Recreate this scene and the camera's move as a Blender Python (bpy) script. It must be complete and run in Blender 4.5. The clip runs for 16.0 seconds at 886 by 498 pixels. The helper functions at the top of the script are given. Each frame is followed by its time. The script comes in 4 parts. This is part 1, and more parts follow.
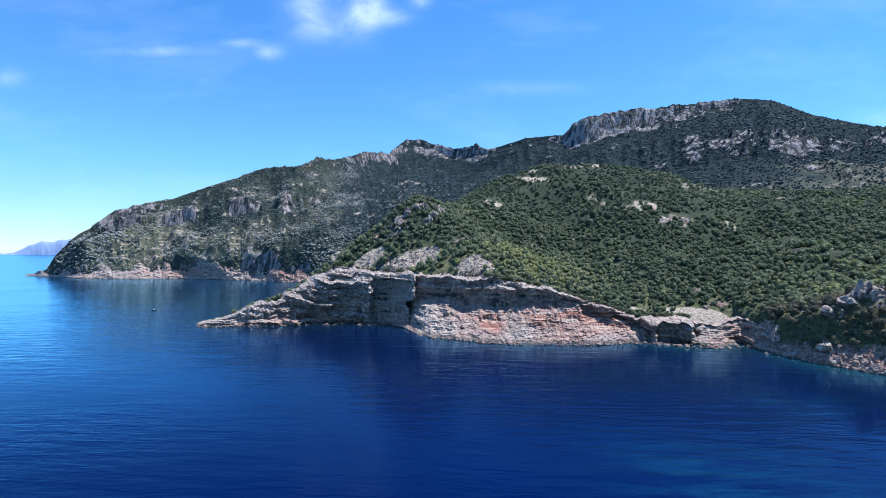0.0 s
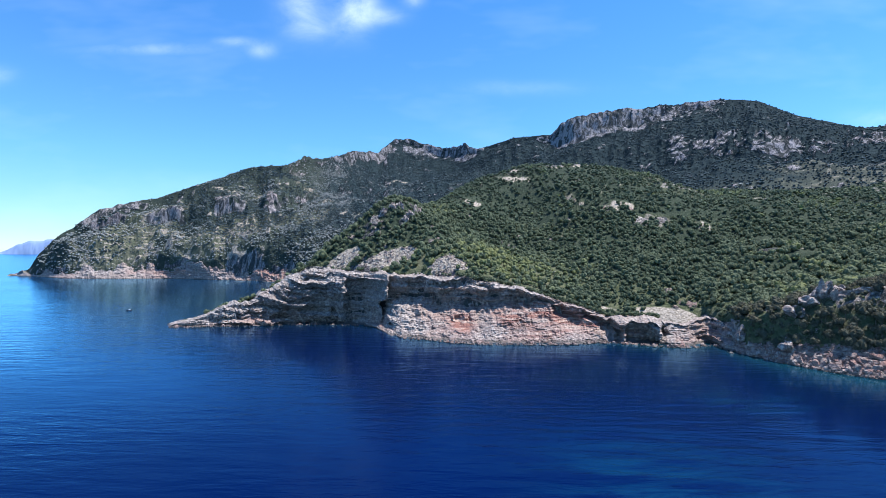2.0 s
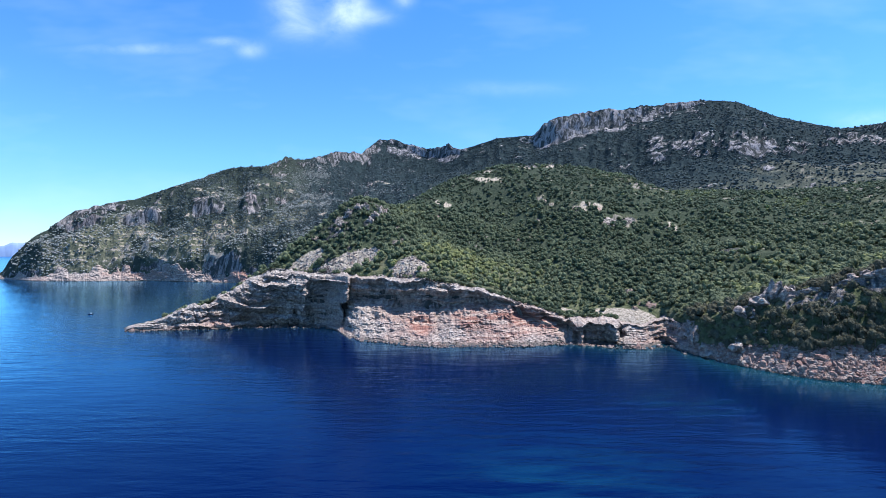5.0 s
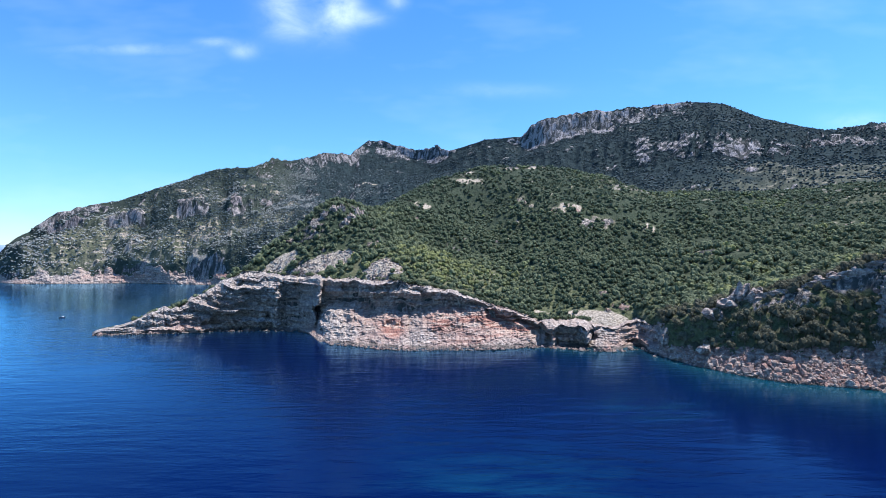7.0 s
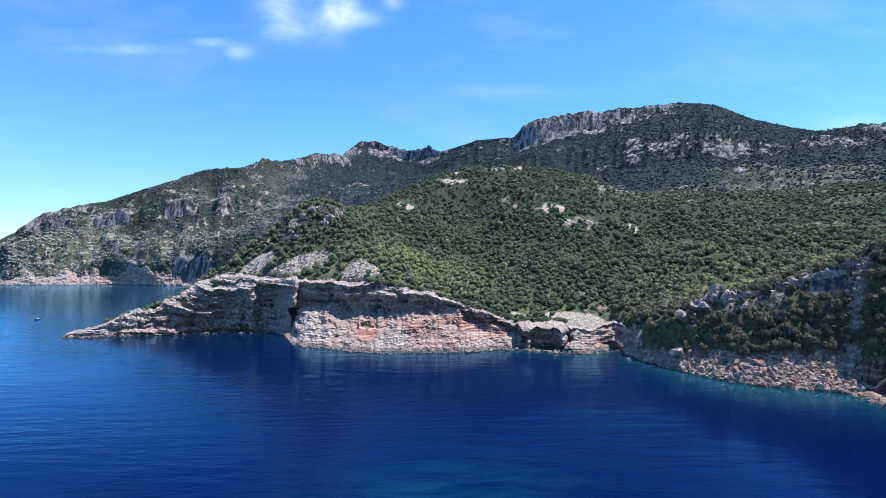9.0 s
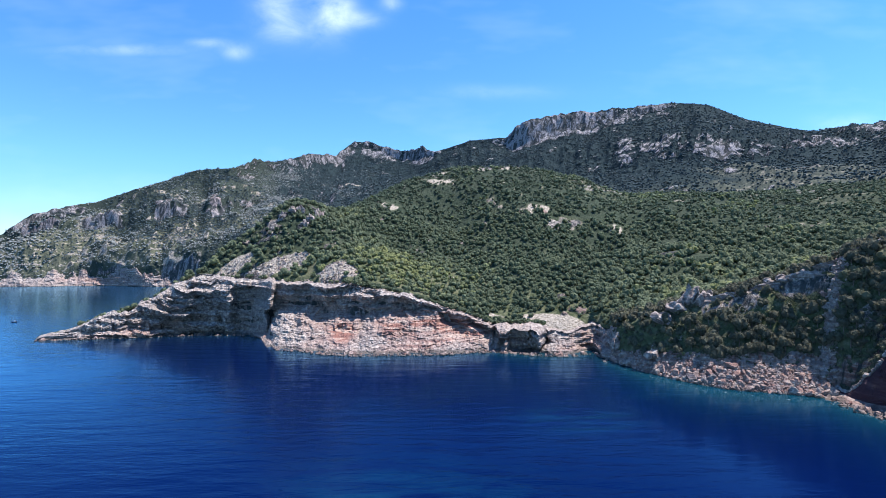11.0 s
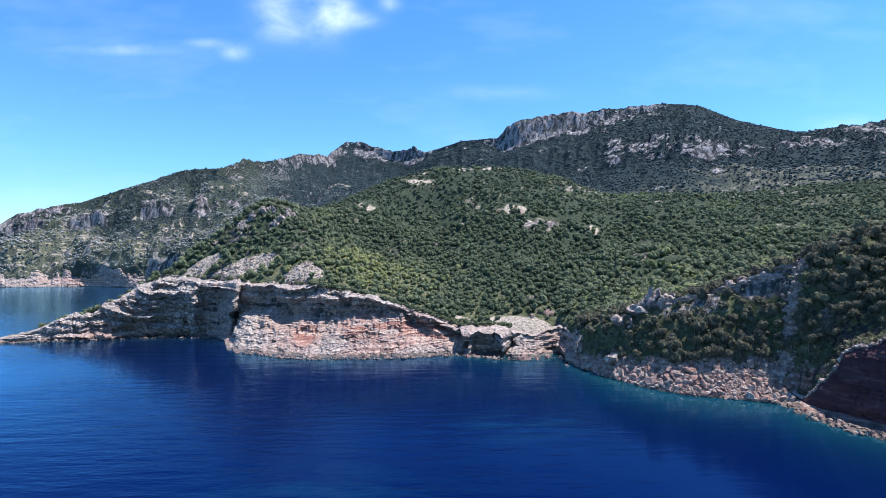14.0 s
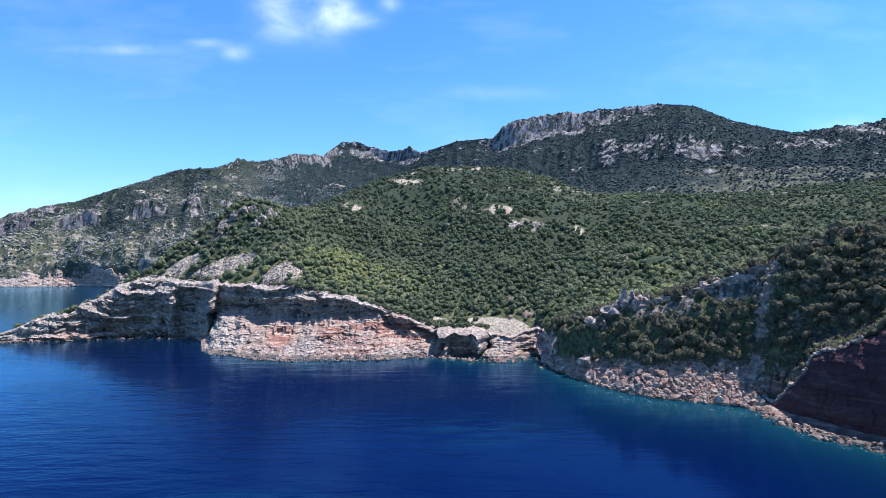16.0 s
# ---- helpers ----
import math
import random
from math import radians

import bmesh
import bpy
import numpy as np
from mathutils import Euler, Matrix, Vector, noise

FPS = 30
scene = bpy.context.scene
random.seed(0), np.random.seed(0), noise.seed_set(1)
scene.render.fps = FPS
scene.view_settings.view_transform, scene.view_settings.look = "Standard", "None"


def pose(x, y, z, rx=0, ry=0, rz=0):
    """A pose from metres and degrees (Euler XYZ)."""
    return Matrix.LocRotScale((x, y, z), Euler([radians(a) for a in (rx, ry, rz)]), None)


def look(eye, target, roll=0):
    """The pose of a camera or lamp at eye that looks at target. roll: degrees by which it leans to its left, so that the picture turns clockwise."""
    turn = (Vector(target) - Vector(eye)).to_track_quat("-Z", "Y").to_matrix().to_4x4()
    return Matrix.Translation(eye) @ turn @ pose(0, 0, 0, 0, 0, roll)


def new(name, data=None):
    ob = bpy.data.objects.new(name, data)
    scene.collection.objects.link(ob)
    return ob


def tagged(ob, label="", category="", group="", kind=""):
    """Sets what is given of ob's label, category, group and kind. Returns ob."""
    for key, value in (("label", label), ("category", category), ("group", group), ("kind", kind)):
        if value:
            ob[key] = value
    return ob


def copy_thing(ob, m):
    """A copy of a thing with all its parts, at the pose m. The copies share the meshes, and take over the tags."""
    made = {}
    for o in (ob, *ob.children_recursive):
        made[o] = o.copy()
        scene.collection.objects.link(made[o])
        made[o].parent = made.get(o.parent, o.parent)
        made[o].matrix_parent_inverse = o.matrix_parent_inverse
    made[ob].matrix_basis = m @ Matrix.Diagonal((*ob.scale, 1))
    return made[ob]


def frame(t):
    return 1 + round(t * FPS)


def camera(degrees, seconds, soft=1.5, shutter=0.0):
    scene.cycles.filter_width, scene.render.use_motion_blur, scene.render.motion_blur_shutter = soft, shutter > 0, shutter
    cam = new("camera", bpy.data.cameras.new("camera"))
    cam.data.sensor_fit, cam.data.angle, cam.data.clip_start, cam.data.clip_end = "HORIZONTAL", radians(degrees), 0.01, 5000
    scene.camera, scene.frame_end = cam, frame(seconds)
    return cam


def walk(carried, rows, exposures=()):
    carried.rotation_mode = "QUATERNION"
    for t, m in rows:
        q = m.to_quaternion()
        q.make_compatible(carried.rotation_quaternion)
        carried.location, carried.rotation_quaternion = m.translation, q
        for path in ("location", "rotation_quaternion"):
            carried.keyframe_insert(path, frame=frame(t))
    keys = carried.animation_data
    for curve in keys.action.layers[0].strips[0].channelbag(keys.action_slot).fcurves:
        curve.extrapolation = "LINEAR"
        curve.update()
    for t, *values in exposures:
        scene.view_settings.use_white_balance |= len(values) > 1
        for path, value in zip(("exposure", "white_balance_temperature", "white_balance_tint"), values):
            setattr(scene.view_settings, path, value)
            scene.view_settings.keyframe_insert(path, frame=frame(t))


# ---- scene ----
cam = camera(80.3, 16.0, soft=0.75)
PATH = [
    (0, (2.551, 0.437, 51.474), (2.488, 2.436, 51.48), 0.2),
    (0.5, (5.964, 0.445, 51.521), (5.908, 2.444, 51.526), 0.2),
    (1, (9.346, 0.531, 51.588), (9.296, 2.53, 51.592), 0.2),
    (1.5, (12.713, 0.733, 51.68), (12.669, 2.733, 51.685), 0.2),
    (2, (16.052, 1.06, 51.787), (16.014, 3.06, 51.791), 0.2),
    (2.5, (19.289, 1.459, 51.895), (19.256, 3.458, 51.899), 0.2),
    (3, (22.489, 1.886, 51.981), (22.461, 3.886, 51.985), 0.1),
    (3.5, (25.684, 2.389, 52.053), (25.663, 4.389, 52.058), 0.1),
    (4, (28.907, 3.003, 52.134), (28.893, 5.003, 52.139), 0.1),
    (6.5, (44.936, 6.654, 52.779), (44.952, 8.654, 52.789), -0.1),
    (7, (48.101, 7.424, 52.851), (48.124, 9.424, 52.862), -0.1),
    (7.5, (51.225, 8.278, 52.899), (51.251, 10.277, 52.91), -0.2),
    (8, (54.384, 9.221, 52.919), (54.416, 11.221, 52.931), -0.2),
    (8.5, (57.527, 10.239, 52.923), (57.56, 12.239, 52.936), -0.2),
    (9, (60.671, 11.288, 52.952), (60.707, 13.288, 52.966), -0.1),
    (11.5, (76.116, 16.621, 53.304), (76.162, 18.621, 53.321), -0.2),
    (12, (79.258, 17.639, 53.338), (79.306, 19.639, 53.356), -0.2),
    (12.5, (82.427, 18.513, 53.349), (82.475, 20.512, 53.367), -0.2),
    (13, (85.536, 19.323, 53.348), (85.586, 21.323, 53.367), -0.1),
    (13.5, (88.657, 20.13, 53.371), (88.707, 22.129, 53.39), -0.1),
    (14, (91.871, 20.908, 53.401), (91.922, 22.907, 53.42), -0.1),
    (14.5, (95.051, 21.688, 53.442), (95.1, 23.688, 53.461), -0.1),
    (15, (98.24, 22.412, 53.481), (98.291, 24.411, 53.5), -0.0),
    (15.5, (101.462, 23.136, 53.5), (101.511, 25.135, 53.52), -0.0),
    (16, (104.764, 23.83, 53.507), (104.814, 25.829, 53.527), -0.0),
]
walk(cam, [(t, look(eye, target, roll)) for t, eye, target, roll in PATH],
     [(0, 0.79, 5980, 14), (4, 0.85, 6040, 14), (8, 0.91, 6120, 15), (12, 0.95, 6180, 16), (16, 0.96, 6200, 16)])

# ---- sky, sun, exposure ----
SUN_AZ, SUN_EL = 80.0, 66.0          # degrees right of +y, above the horizon
sun = new("sun", bpy.data.lights.new("sun", "SUN"))
sun.data.energy, sun.data.angle, sun.data.color = 5.0, radians(0.55), (1.0, 0.95, 0.87)
S = Vector((math.sin(radians(SUN_AZ)) * math.cos(radians(SUN_EL)), math.cos(radians(SUN_AZ)) * math.cos(radians(SUN_EL)), math.sin(radians(SUN_EL))))
sun.matrix_world = look((0, 0, 900), Vector((0, 0, 900)) - S)

world = bpy.data.worlds.new("world")
scene.world = world
world.use_nodes = True
wt = world.node_tree
wt.nodes.clear()


class Graph:
    """Short hand for node trees."""
    def __init__(self, tree):
        self.t = tree

    def node(self, kind, **kw):
        n = self.t.nodes.new(kind)
        for k, v in kw.items():
            setattr(n, k, v)
        return n

    def put(self, socket, v):
        if isinstance(v, bpy.types.NodeSocket):
            self.t.links.new(v, socket)
        elif v is not None:
            socket.default_value = v

    def math(self, op, a, b=None, c=None, clamp=False):
        n = self.node("ShaderNodeMath", operation=op, use_clamp=clamp)
        for s, v in zip(n.inputs, (a, b, c)):
            self.put(s, v)
        return n.outputs[0]

    def mix(self, f, a, b, blend="MIX"):
        n = self.node("ShaderNodeMix", data_type="RGBA", blend_type=blend)
        self.put(n.inputs[0], f), self.put(n.inputs[6], a), self.put(n.inputs[7], b)
        return n.outputs[2]

    def noise(self, scale, detail=4.0, rough=0.55, vec=None, distortion=0.0):
        n = self.node("ShaderNodeTexNoise")
        n.inputs["Scale"].default_value, n.inputs["Detail"].default_value = scale, detail
        n.inputs["Roughness"].default_value, n.inputs["Distortion"].default_value = rough, distortion
        if vec is not None:
            self.put(n.inputs["Vector"], vec)
        return n.outputs[0]

    def ramp(self, f, *stops):
        n = self.node("ShaderNodeValToRGB")
        e = n.color_ramp.elements
        while len(e) < len(stops):
            e.new(0.5)
        for el, (p, c) in zip(e, stops):
            el.position = p
            el.color = (*c, 1.0) if isinstance(c, tuple) else (c, c, c, 1.0)
        self.put(n.inputs[0], f)
        return n.outputs[0]

    def attr(self, name):
        return self.node("ShaderNodeAttribute", attribute_name=name).outputs["Fac"]

    def mapped(self, vec, scale, rot=(0, 0, 0)):
        n = self.node("ShaderNodeMapping")
        n.inputs["Scale"].default_value, n.inputs["Rotation"].default_value = scale, rot
        self.put(n.inputs["Vector"], vec)
        return n.outputs[0]


g = Graph(wt)
sky = g.node("ShaderNodeTexSky", sky_type="NISHITA", sun_disc=False)
sky.sun_elevation, sky.sun_rotation = radians(SUN_EL), radians(SUN_AZ)
sky.altitude, sky.air_density, sky.dust_density, sky.ozone_density = 0, 1.0, 0.0, 1.5
co = g.node("ShaderNodeTexCoord").outputs["Generated"]
sep = g.node("ShaderNodeSeparateXYZ")
g.put(sep.inputs[0], co)
ahead = g.math("MAXIMUM", sep.outputs[1], 0.05)
cu, cv = g.math("DIVIDE", sep.outputs[0], ahead), g.math("DIVIDE", sep.outputs[2], ahead)
shade = g.ramp(sep.outputs[2], (0.0, (0.60, 0.81, 1.0)), (0.16, (0.52, 0.92, 1.18)), (0.42, (0.44, 0.91, 1.30)))
tint = g.mix(1.0, sky.outputs[0], shade, "MULTIPLY")
flat = g.node("ShaderNodeCombineXYZ")
g.put(flat.inputs[0], cu), g.put(flat.inputs[1], cv)
# the few fair-weather clouds: centre, half sizes, strength
CLOUDS = [(-0.186, 0.466, 0.036, 0.044, 0.62), (-0.135, 0.445, 0.040, 0.014, 0.3), (-0.292, 0.475, 0.040, 0.045, 0.34), (-0.270, 0.425, 0.05, 0.030, 0.22),
          (-0.368, 0.383, 0.026, 0.014, 0.28), (-0.58, 0.385, 0.12, 0.011, 0.18), (0.12, 0.308, 0.12, 0.013, 0.10), (0.81, 0.25, 0.06, 0.016, 0.2),
          (-0.88, 0.335, 0.03, 0.016, 0.2), (-0.420, 0.40, 0.035, 0.008, 0.25), (-0.075, 0.478, 0.02, 0.014, 0.3)]
total = None
for u0, v0, su, sv, amount in CLOUDS:
    du, dv = g.math("DIVIDE", g.math("SUBTRACT", cu, u0), su), g.math("DIVIDE", g.math("SUBTRACT", cv, v0), sv)
    blob = g.math("MULTIPLY", g.math("EXPONENT", g.math("MULTIPLY", g.math("ADD", g.math("MULTIPLY", du, du), g.math("MULTIPLY", dv, dv)), -1.0)), amount)
    total = blob if total is None else g.math("ADD", total, blob)
wisps = g.noise(16.0, 6.0, 0.6, g.mapped(flat.outputs[0], (0.7, 1.1, 1.0)), 0.4)
cover = g.math("MULTIPLY", total, g.ramp(wisps, (0.22, 0.0), (0.66, 1.0)), clamp=True)
veil = g.math("MULTIPLY", g.ramp(g.noise(2.2, 4.0, 0.6, g.mapped(flat.outputs[0], (1.0, 3.0, 1.0))), (0.5, 0.0), (0.8, 1.0)), 0.10)
cover = g.math("MAXIMUM", cover, veil)
seen = g.mix(cover, tint, (8.4, 9.6, 10.8, 1))
bg = g.node("ShaderNodeBackground")
bg.inputs["Strength"].default_value = 0.0955
g.put(bg.inputs["Color"], seen)
wt.links.new(bg.outputs[0], g.node("ShaderNodeOutputWorld").inputs[0])


# ---- materials ----
def material(name):
    m = bpy.data.materials.new(name)
    m.use_nodes = True
    q = Graph(m.node_tree)
    p = m.node_tree.nodes["Principled BSDF"]
    p.inputs["Roughness"].default_value = 0.9
    p.inputs["Specular IOR Level"].default_value = 0.25
    pos = q.node("ShaderNodeNewGeometry").outputs["Position"]
    return m, q, p, pos


def bump(q, p, height, strength, distance):
    b = q.node("ShaderNodeBump")
    b.inputs["Strength"].default_value, b.inputs["Distance"].default_value = strength, distance
    q.put(b.inputs["Height"], height)
    q.put(p.inputs["Normal"], b.outputs[0])


def plain(name, colour, rough=0.6, metal=0.0):
    m, q, p, pos = material(name)
    n = q.noise(3.0, 5.0, 0.6, pos)
    q.put(p.inputs["Base Color"], q.mix(n, tuple(c * 0.8 for c in colour) + (1,), tuple(min(1, c * 1.15) for c in colour) + (1,)))
    p.inputs["Roughness"].default_value, p.inputs["Metallic"].default_value = rough, metal
    return m


def rock_colour(q, pos, red):
    big = q.noise(0.035, 5.0, 0.6, pos)
    fine = q.noise(0.55, 7.0, 0.65, pos, 0.3)
    strata = q.noise(0.30, 5.0, 0.6, q.mapped(pos, (0.16, 0.16, 2.6), (0.06, 0.05, 0)), 0.5)
    grey = q.ramp(fine, (0.33, (0.060, 0.052, 0.050)), (0.47, (0.20, 0.178, 0.165)), (0.62, (0.50, 0.45, 0.40)))
    grey = q.mix(q.ramp(big, (0.4, 0.0), (0.65, 0.55)), grey, (0.33, 0.26, 0.215, 1))
    rust = q.ramp(strata, (0.30, (0.12, 0.044, 0.034)), (0.48, (0.26, 0.115, 0.085)), (0.62, (0.44, 0.32, 0.255)))
    rust = q.mix(q.ramp(fine, (0.35, 0.35), (0.6, 0.0)), rust, (0.12, 0.06, 0.05, 1))
    col = q.mix(red, grey, rust)
    return q.mix(q.ramp(strata, (0.34, 0.55), (0.50, 0.0)), col, (0.15, 0.12, 0.115, 1)), fine, strata


def make_rock():
    m, q, p, pos = material("cliff_rock")
    col, fine, strata = rock_colour(q, pos, q.attr("red"))
    wet = q.attr("wet")
    col = q.mix(wet, col, (0.055, 0.048, 0.042, 1))
    q.put(p.inputs["Base Color"], col)
    q.put(p.inputs["Roughness"], q.math("SUBTRACT", 0.92, q.math("MULTIPLY", wet, 0.5)))
    bump(q, p, q.math("ADD", fine, strata), 1.0, 1.3)
    return m


def make_shaded_earth():
    m, q, p, pos = material("shaded_red_earth")
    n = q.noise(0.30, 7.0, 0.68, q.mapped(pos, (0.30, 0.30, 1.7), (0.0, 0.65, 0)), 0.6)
    # Red soil, its tones kept dark and purplish to hold the cliff's shade.
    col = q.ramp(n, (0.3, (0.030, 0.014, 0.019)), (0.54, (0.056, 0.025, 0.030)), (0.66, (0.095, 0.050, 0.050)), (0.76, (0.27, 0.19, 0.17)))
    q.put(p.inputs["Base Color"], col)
    bump(q, p, n, 0.8, 1.0)
    return m


def make_ground():
    m, q, p, pos = material("hillside")
    p.inputs["Specular IOR Level"].default_value = 0.04
    fine = q.noise(0.4, 7.0, 0.65, pos)
    mid = q.noise(0.05, 5.0, 0.6, pos)
    grit = q.noise(0.11, 8.0, 0.75, pos)
    scrub = q.ramp(fine, (0.3, (0.03, 0.04, 0.02)), (0.52, (0.075, 0.088, 0.045)), (0.75, (0.17, 0.16, 0.11)))
    scrub = q.mix(q.ramp(mid, (0.45, 0.0), (0.7, 0.5)), scrub, (0.16, 0.15, 0.10, 1))
    bare = q.ramp(q.noise(0.9, 7.0, 0.75, pos), (0.36, (0.08, 0.068, 0.048)), (0.48, (0.26, 0.225, 0.18)), (0.64, (0.48, 0.43, 0.36)))
    rockc, f2, strata = rock_colour(q, pos, q.attr("red"))
    # "high" is distance, not height: far scrub greys as haze would grey it.
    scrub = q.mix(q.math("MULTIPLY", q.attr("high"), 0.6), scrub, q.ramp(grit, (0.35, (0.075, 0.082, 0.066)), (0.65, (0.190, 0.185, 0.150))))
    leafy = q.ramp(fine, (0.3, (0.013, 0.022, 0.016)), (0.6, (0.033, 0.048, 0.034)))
    # The leaf cover turns bluer with distance, in place of haze.
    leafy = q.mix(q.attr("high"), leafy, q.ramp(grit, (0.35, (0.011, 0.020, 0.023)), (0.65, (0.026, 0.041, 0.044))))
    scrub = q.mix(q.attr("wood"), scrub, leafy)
    streak = q.noise(0.10, 7.0, 0.75, q.mapped(pos, (1.0, 1.0, 0.22)), 0.6)
    # Distant rock is cooled to a pale blue-grey: haze put into its colour.
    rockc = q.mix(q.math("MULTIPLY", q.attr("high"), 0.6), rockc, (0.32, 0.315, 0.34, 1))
    rockc = q.mix(q.ramp(streak, (0.47, 0.95), (0.55, 0.0)), rockc, (0.045, 0.052, 0.052, 1))
    jag = q.math("MULTIPLY", q.math("SUBTRACT", grit, 0.5), 1.5)
    col = q.mix(q.ramp(q.math("ADD", q.attr("bare"), jag), (0.30, 0.0), (0.62, 1.0)), scrub, bare)
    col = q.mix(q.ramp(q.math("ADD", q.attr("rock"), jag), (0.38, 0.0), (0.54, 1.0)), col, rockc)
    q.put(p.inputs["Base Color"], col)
    ribs = q.math("MULTIPLY", q.math("MULTIPLY", streak, q.attr("rock")), 7.0)
    bump(q, p, q.math("ADD", fine, ribs), 0.9, 1.2)
    return m


def make_foliage(name, dark, light, dry):
    m, q, p, pos = material(name)
    p.inputs["Specular IOR Level"].default_value = 0.08
    t = q.attr("tint")
    isl = q.node("ShaderNodeNewGeometry").outputs["Random Per Island"]
    oi = q.node("ShaderNodeObjectInfo").outputs["Random"]
    f = q.math("ADD", q.math("MULTIPLY", isl, 0.45), q.math("MULTIPLY", t, 0.55))
    col = q.mix(f, dark + (1,), light + (1,))
    col = q.mix(q.math("MULTIPLY", q.ramp(t, (0.70, 0.0), (1.0, 1.0)), 0.85), col, dry + (1,))
    col = q.mix(q.math("MULTIPLY", oi, 0.35), col, tuple(c * 0.6 for c in light) + (1,))
    q.put(p.inputs["Base Color"], col)
    p.inputs["Roughness"].default_value = 0.75
    leaf = q.node("ShaderNodeBsdfTranslucent")
    q.put(leaf.inputs["Color"], q.mix(0.5, col, light + (1,)))
    both = q.node("ShaderNodeMixShader")
    both.inputs[0].default_value = 0.38
    q.put(both.inputs[1], p.outputs[0]), q.put(both.inputs[2], leaf.outputs[0])
    q.put(m.node_tree.nodes["Material Output"].inputs["Surface"], both.outputs[0])
    return m


def make_water():
    m, q, p, pos = material("sea_water")
    shallow, pale = q.attr("shallow"), q.attr("pale")
    streak = q.noise(0.05, 6.0, 0.65, q.mapped(pos, (0.8, 3.2, 1.0), (0, 0, 0.12)), 0.6)
    deep = q.mix(q.noise(0.012, 3.0, 0.5, pos), (0.0001, 0.0019, 0.024, 1), (0.0001, 0.0037, 0.041, 1))
    col = q.mix(q.math("MULTIPLY", shallow, 0.72), deep, (0.003, 0.040, 0.052, 1))
    spots = q.math("MULTIPLY", pale, q.ramp(streak, (0.42, 0.0), (0.60, 1.0)))
    col = q.mix(q.math("MULTIPLY", spots, 0.45), col, (0.004, 0.050, 0.095, 1))
    foam = q.math("MULTIPLY", q.attr("surf"), q.ramp(q.noise(0.35, 6.0, 0.7, q.mapped(pos, (1, 1.5, 1))), (0.60, 0.0), (0.68, 0.8)))
    col = q.mix(foam, col, (0.55, 0.62, 0.62, 1))
    q.put(p.inputs["Base Color"], col)
    p.inputs["Roughness"].default_value, p.inputs["Specular IOR Level"].default_value = 0.8, 0.0
    swell = q.noise(0.11, 3.0, 0.55, q.mapped(pos, (0.45, 1.7, 1.0), (0, 0, 0.30)), 0.3)
    chop = q.noise(0.55, 4.0, 0.6, q.mapped(pos, (0.6, 1.5, 1.0), (0, 0, 0.18)), 0.2)
    calm = q.ramp(q.noise(0.006, 3.0, 0.5, q.mapped(pos, (1.0, 1.4, 1.0))), (0.40, 0.25), (0.58, 1.0))
    h = q.math("MULTIPLY", q.math("ADD", q.math("MULTIPLY", swell, 2.4), q.math("MULTIPLY", chop, 0.42)), calm)
    b = q.node("ShaderNodeBump")
    b.inputs["Strength"].default_value, b.inputs["Distance"].default_value = 0.42, 0.42
    q.put(b.inputs["Height"], h)
    gloss = q.node("ShaderNodeBsdfGlossy")
    gloss.inputs["Color"].default_value = (0.40, 0.74, 1.0, 1)
    gloss.inputs["Roughness"].default_value = 0.14
    q.put(gloss.inputs["Normal"], b.outputs[0])
    fres = q.node("ShaderNodeFresnel")
    fres.inputs["IOR"].default_value = 1.33
    q.put(fres.inputs["Normal"], b.outputs[0])
    both = q.node("ShaderNodeMixShader")
    sheen = q.math("MULTIPLY", q.math("POWER", fres.outputs[0], 1.6), 2.7, clamp=True)
    q.put(both.inputs[0], q.math("MULTIPLY", sheen, q.math("SUBTRACT", 1.0, foam)))
    q.put(both.inputs[1], p.outputs[0]), q.put(both.inputs[2], gloss.outputs[0])
    q.put(m.node_tree.nodes["Material Output"].inputs["Surface"], both.outputs[0])
    return m


def make_bark():
    m, q, p, pos = material("pine_bark")
    n = q.noise(4.0, 6.0, 0.7, q.mapped(pos, (1, 1, 0.25)))
    q.put(p.inputs["Base Color"], q.ramp(n, (0.3, (0.06, 0.045, 0.035)), (0.7, (0.22, 0.17, 0.14))))
    return m


SHADED_EARTH = make_shaded_earth()
ROCK, GROUND, WATER, BARK = make_rock(), make_ground(), make_water(), make_bark()
PINE = make_foliage("pine_needles", (0.046, 0.068, 0.042), (0.212, 0.246, 0.145), (0.30, 0.31, 0.110))
# The same needles, darker and browner: the near slope's shade put into the colour.
SHADED_PINE = make_foliage("shaded_pine_needles", (0.054, 0.056, 0.042), (0.178, 0.176, 0.120), (0.22, 0.23, 0.10))
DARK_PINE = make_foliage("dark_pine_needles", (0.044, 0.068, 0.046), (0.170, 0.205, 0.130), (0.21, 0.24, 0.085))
# Bluish greens and a pale dry tone: haze put into the far woods' colours.
HAZED_PINE = make_foliage("hazed_woodland", (0.046, 0.072, 0.080), (0.112, 0.148, 0.156), (0.36, 0.37, 0.345))


# ---- noise and mesh helpers ----
def hash3(i, j, k, seed):
    n = (i * 374761393 + j * 668265263 + k * 2147483647 + seed * 1442695041) & 0xFFFFFFFF
    n = ((n ^ (n >> 13)) * 1274126177) & 0xFFFFFFFF
    n = ((n ^ (n >> 16)) * 2246822519) & 0xFFFFFFFF
    return ((n ^ (n >> 15)) & 0xFFFFFF) / 0xFFFFFF


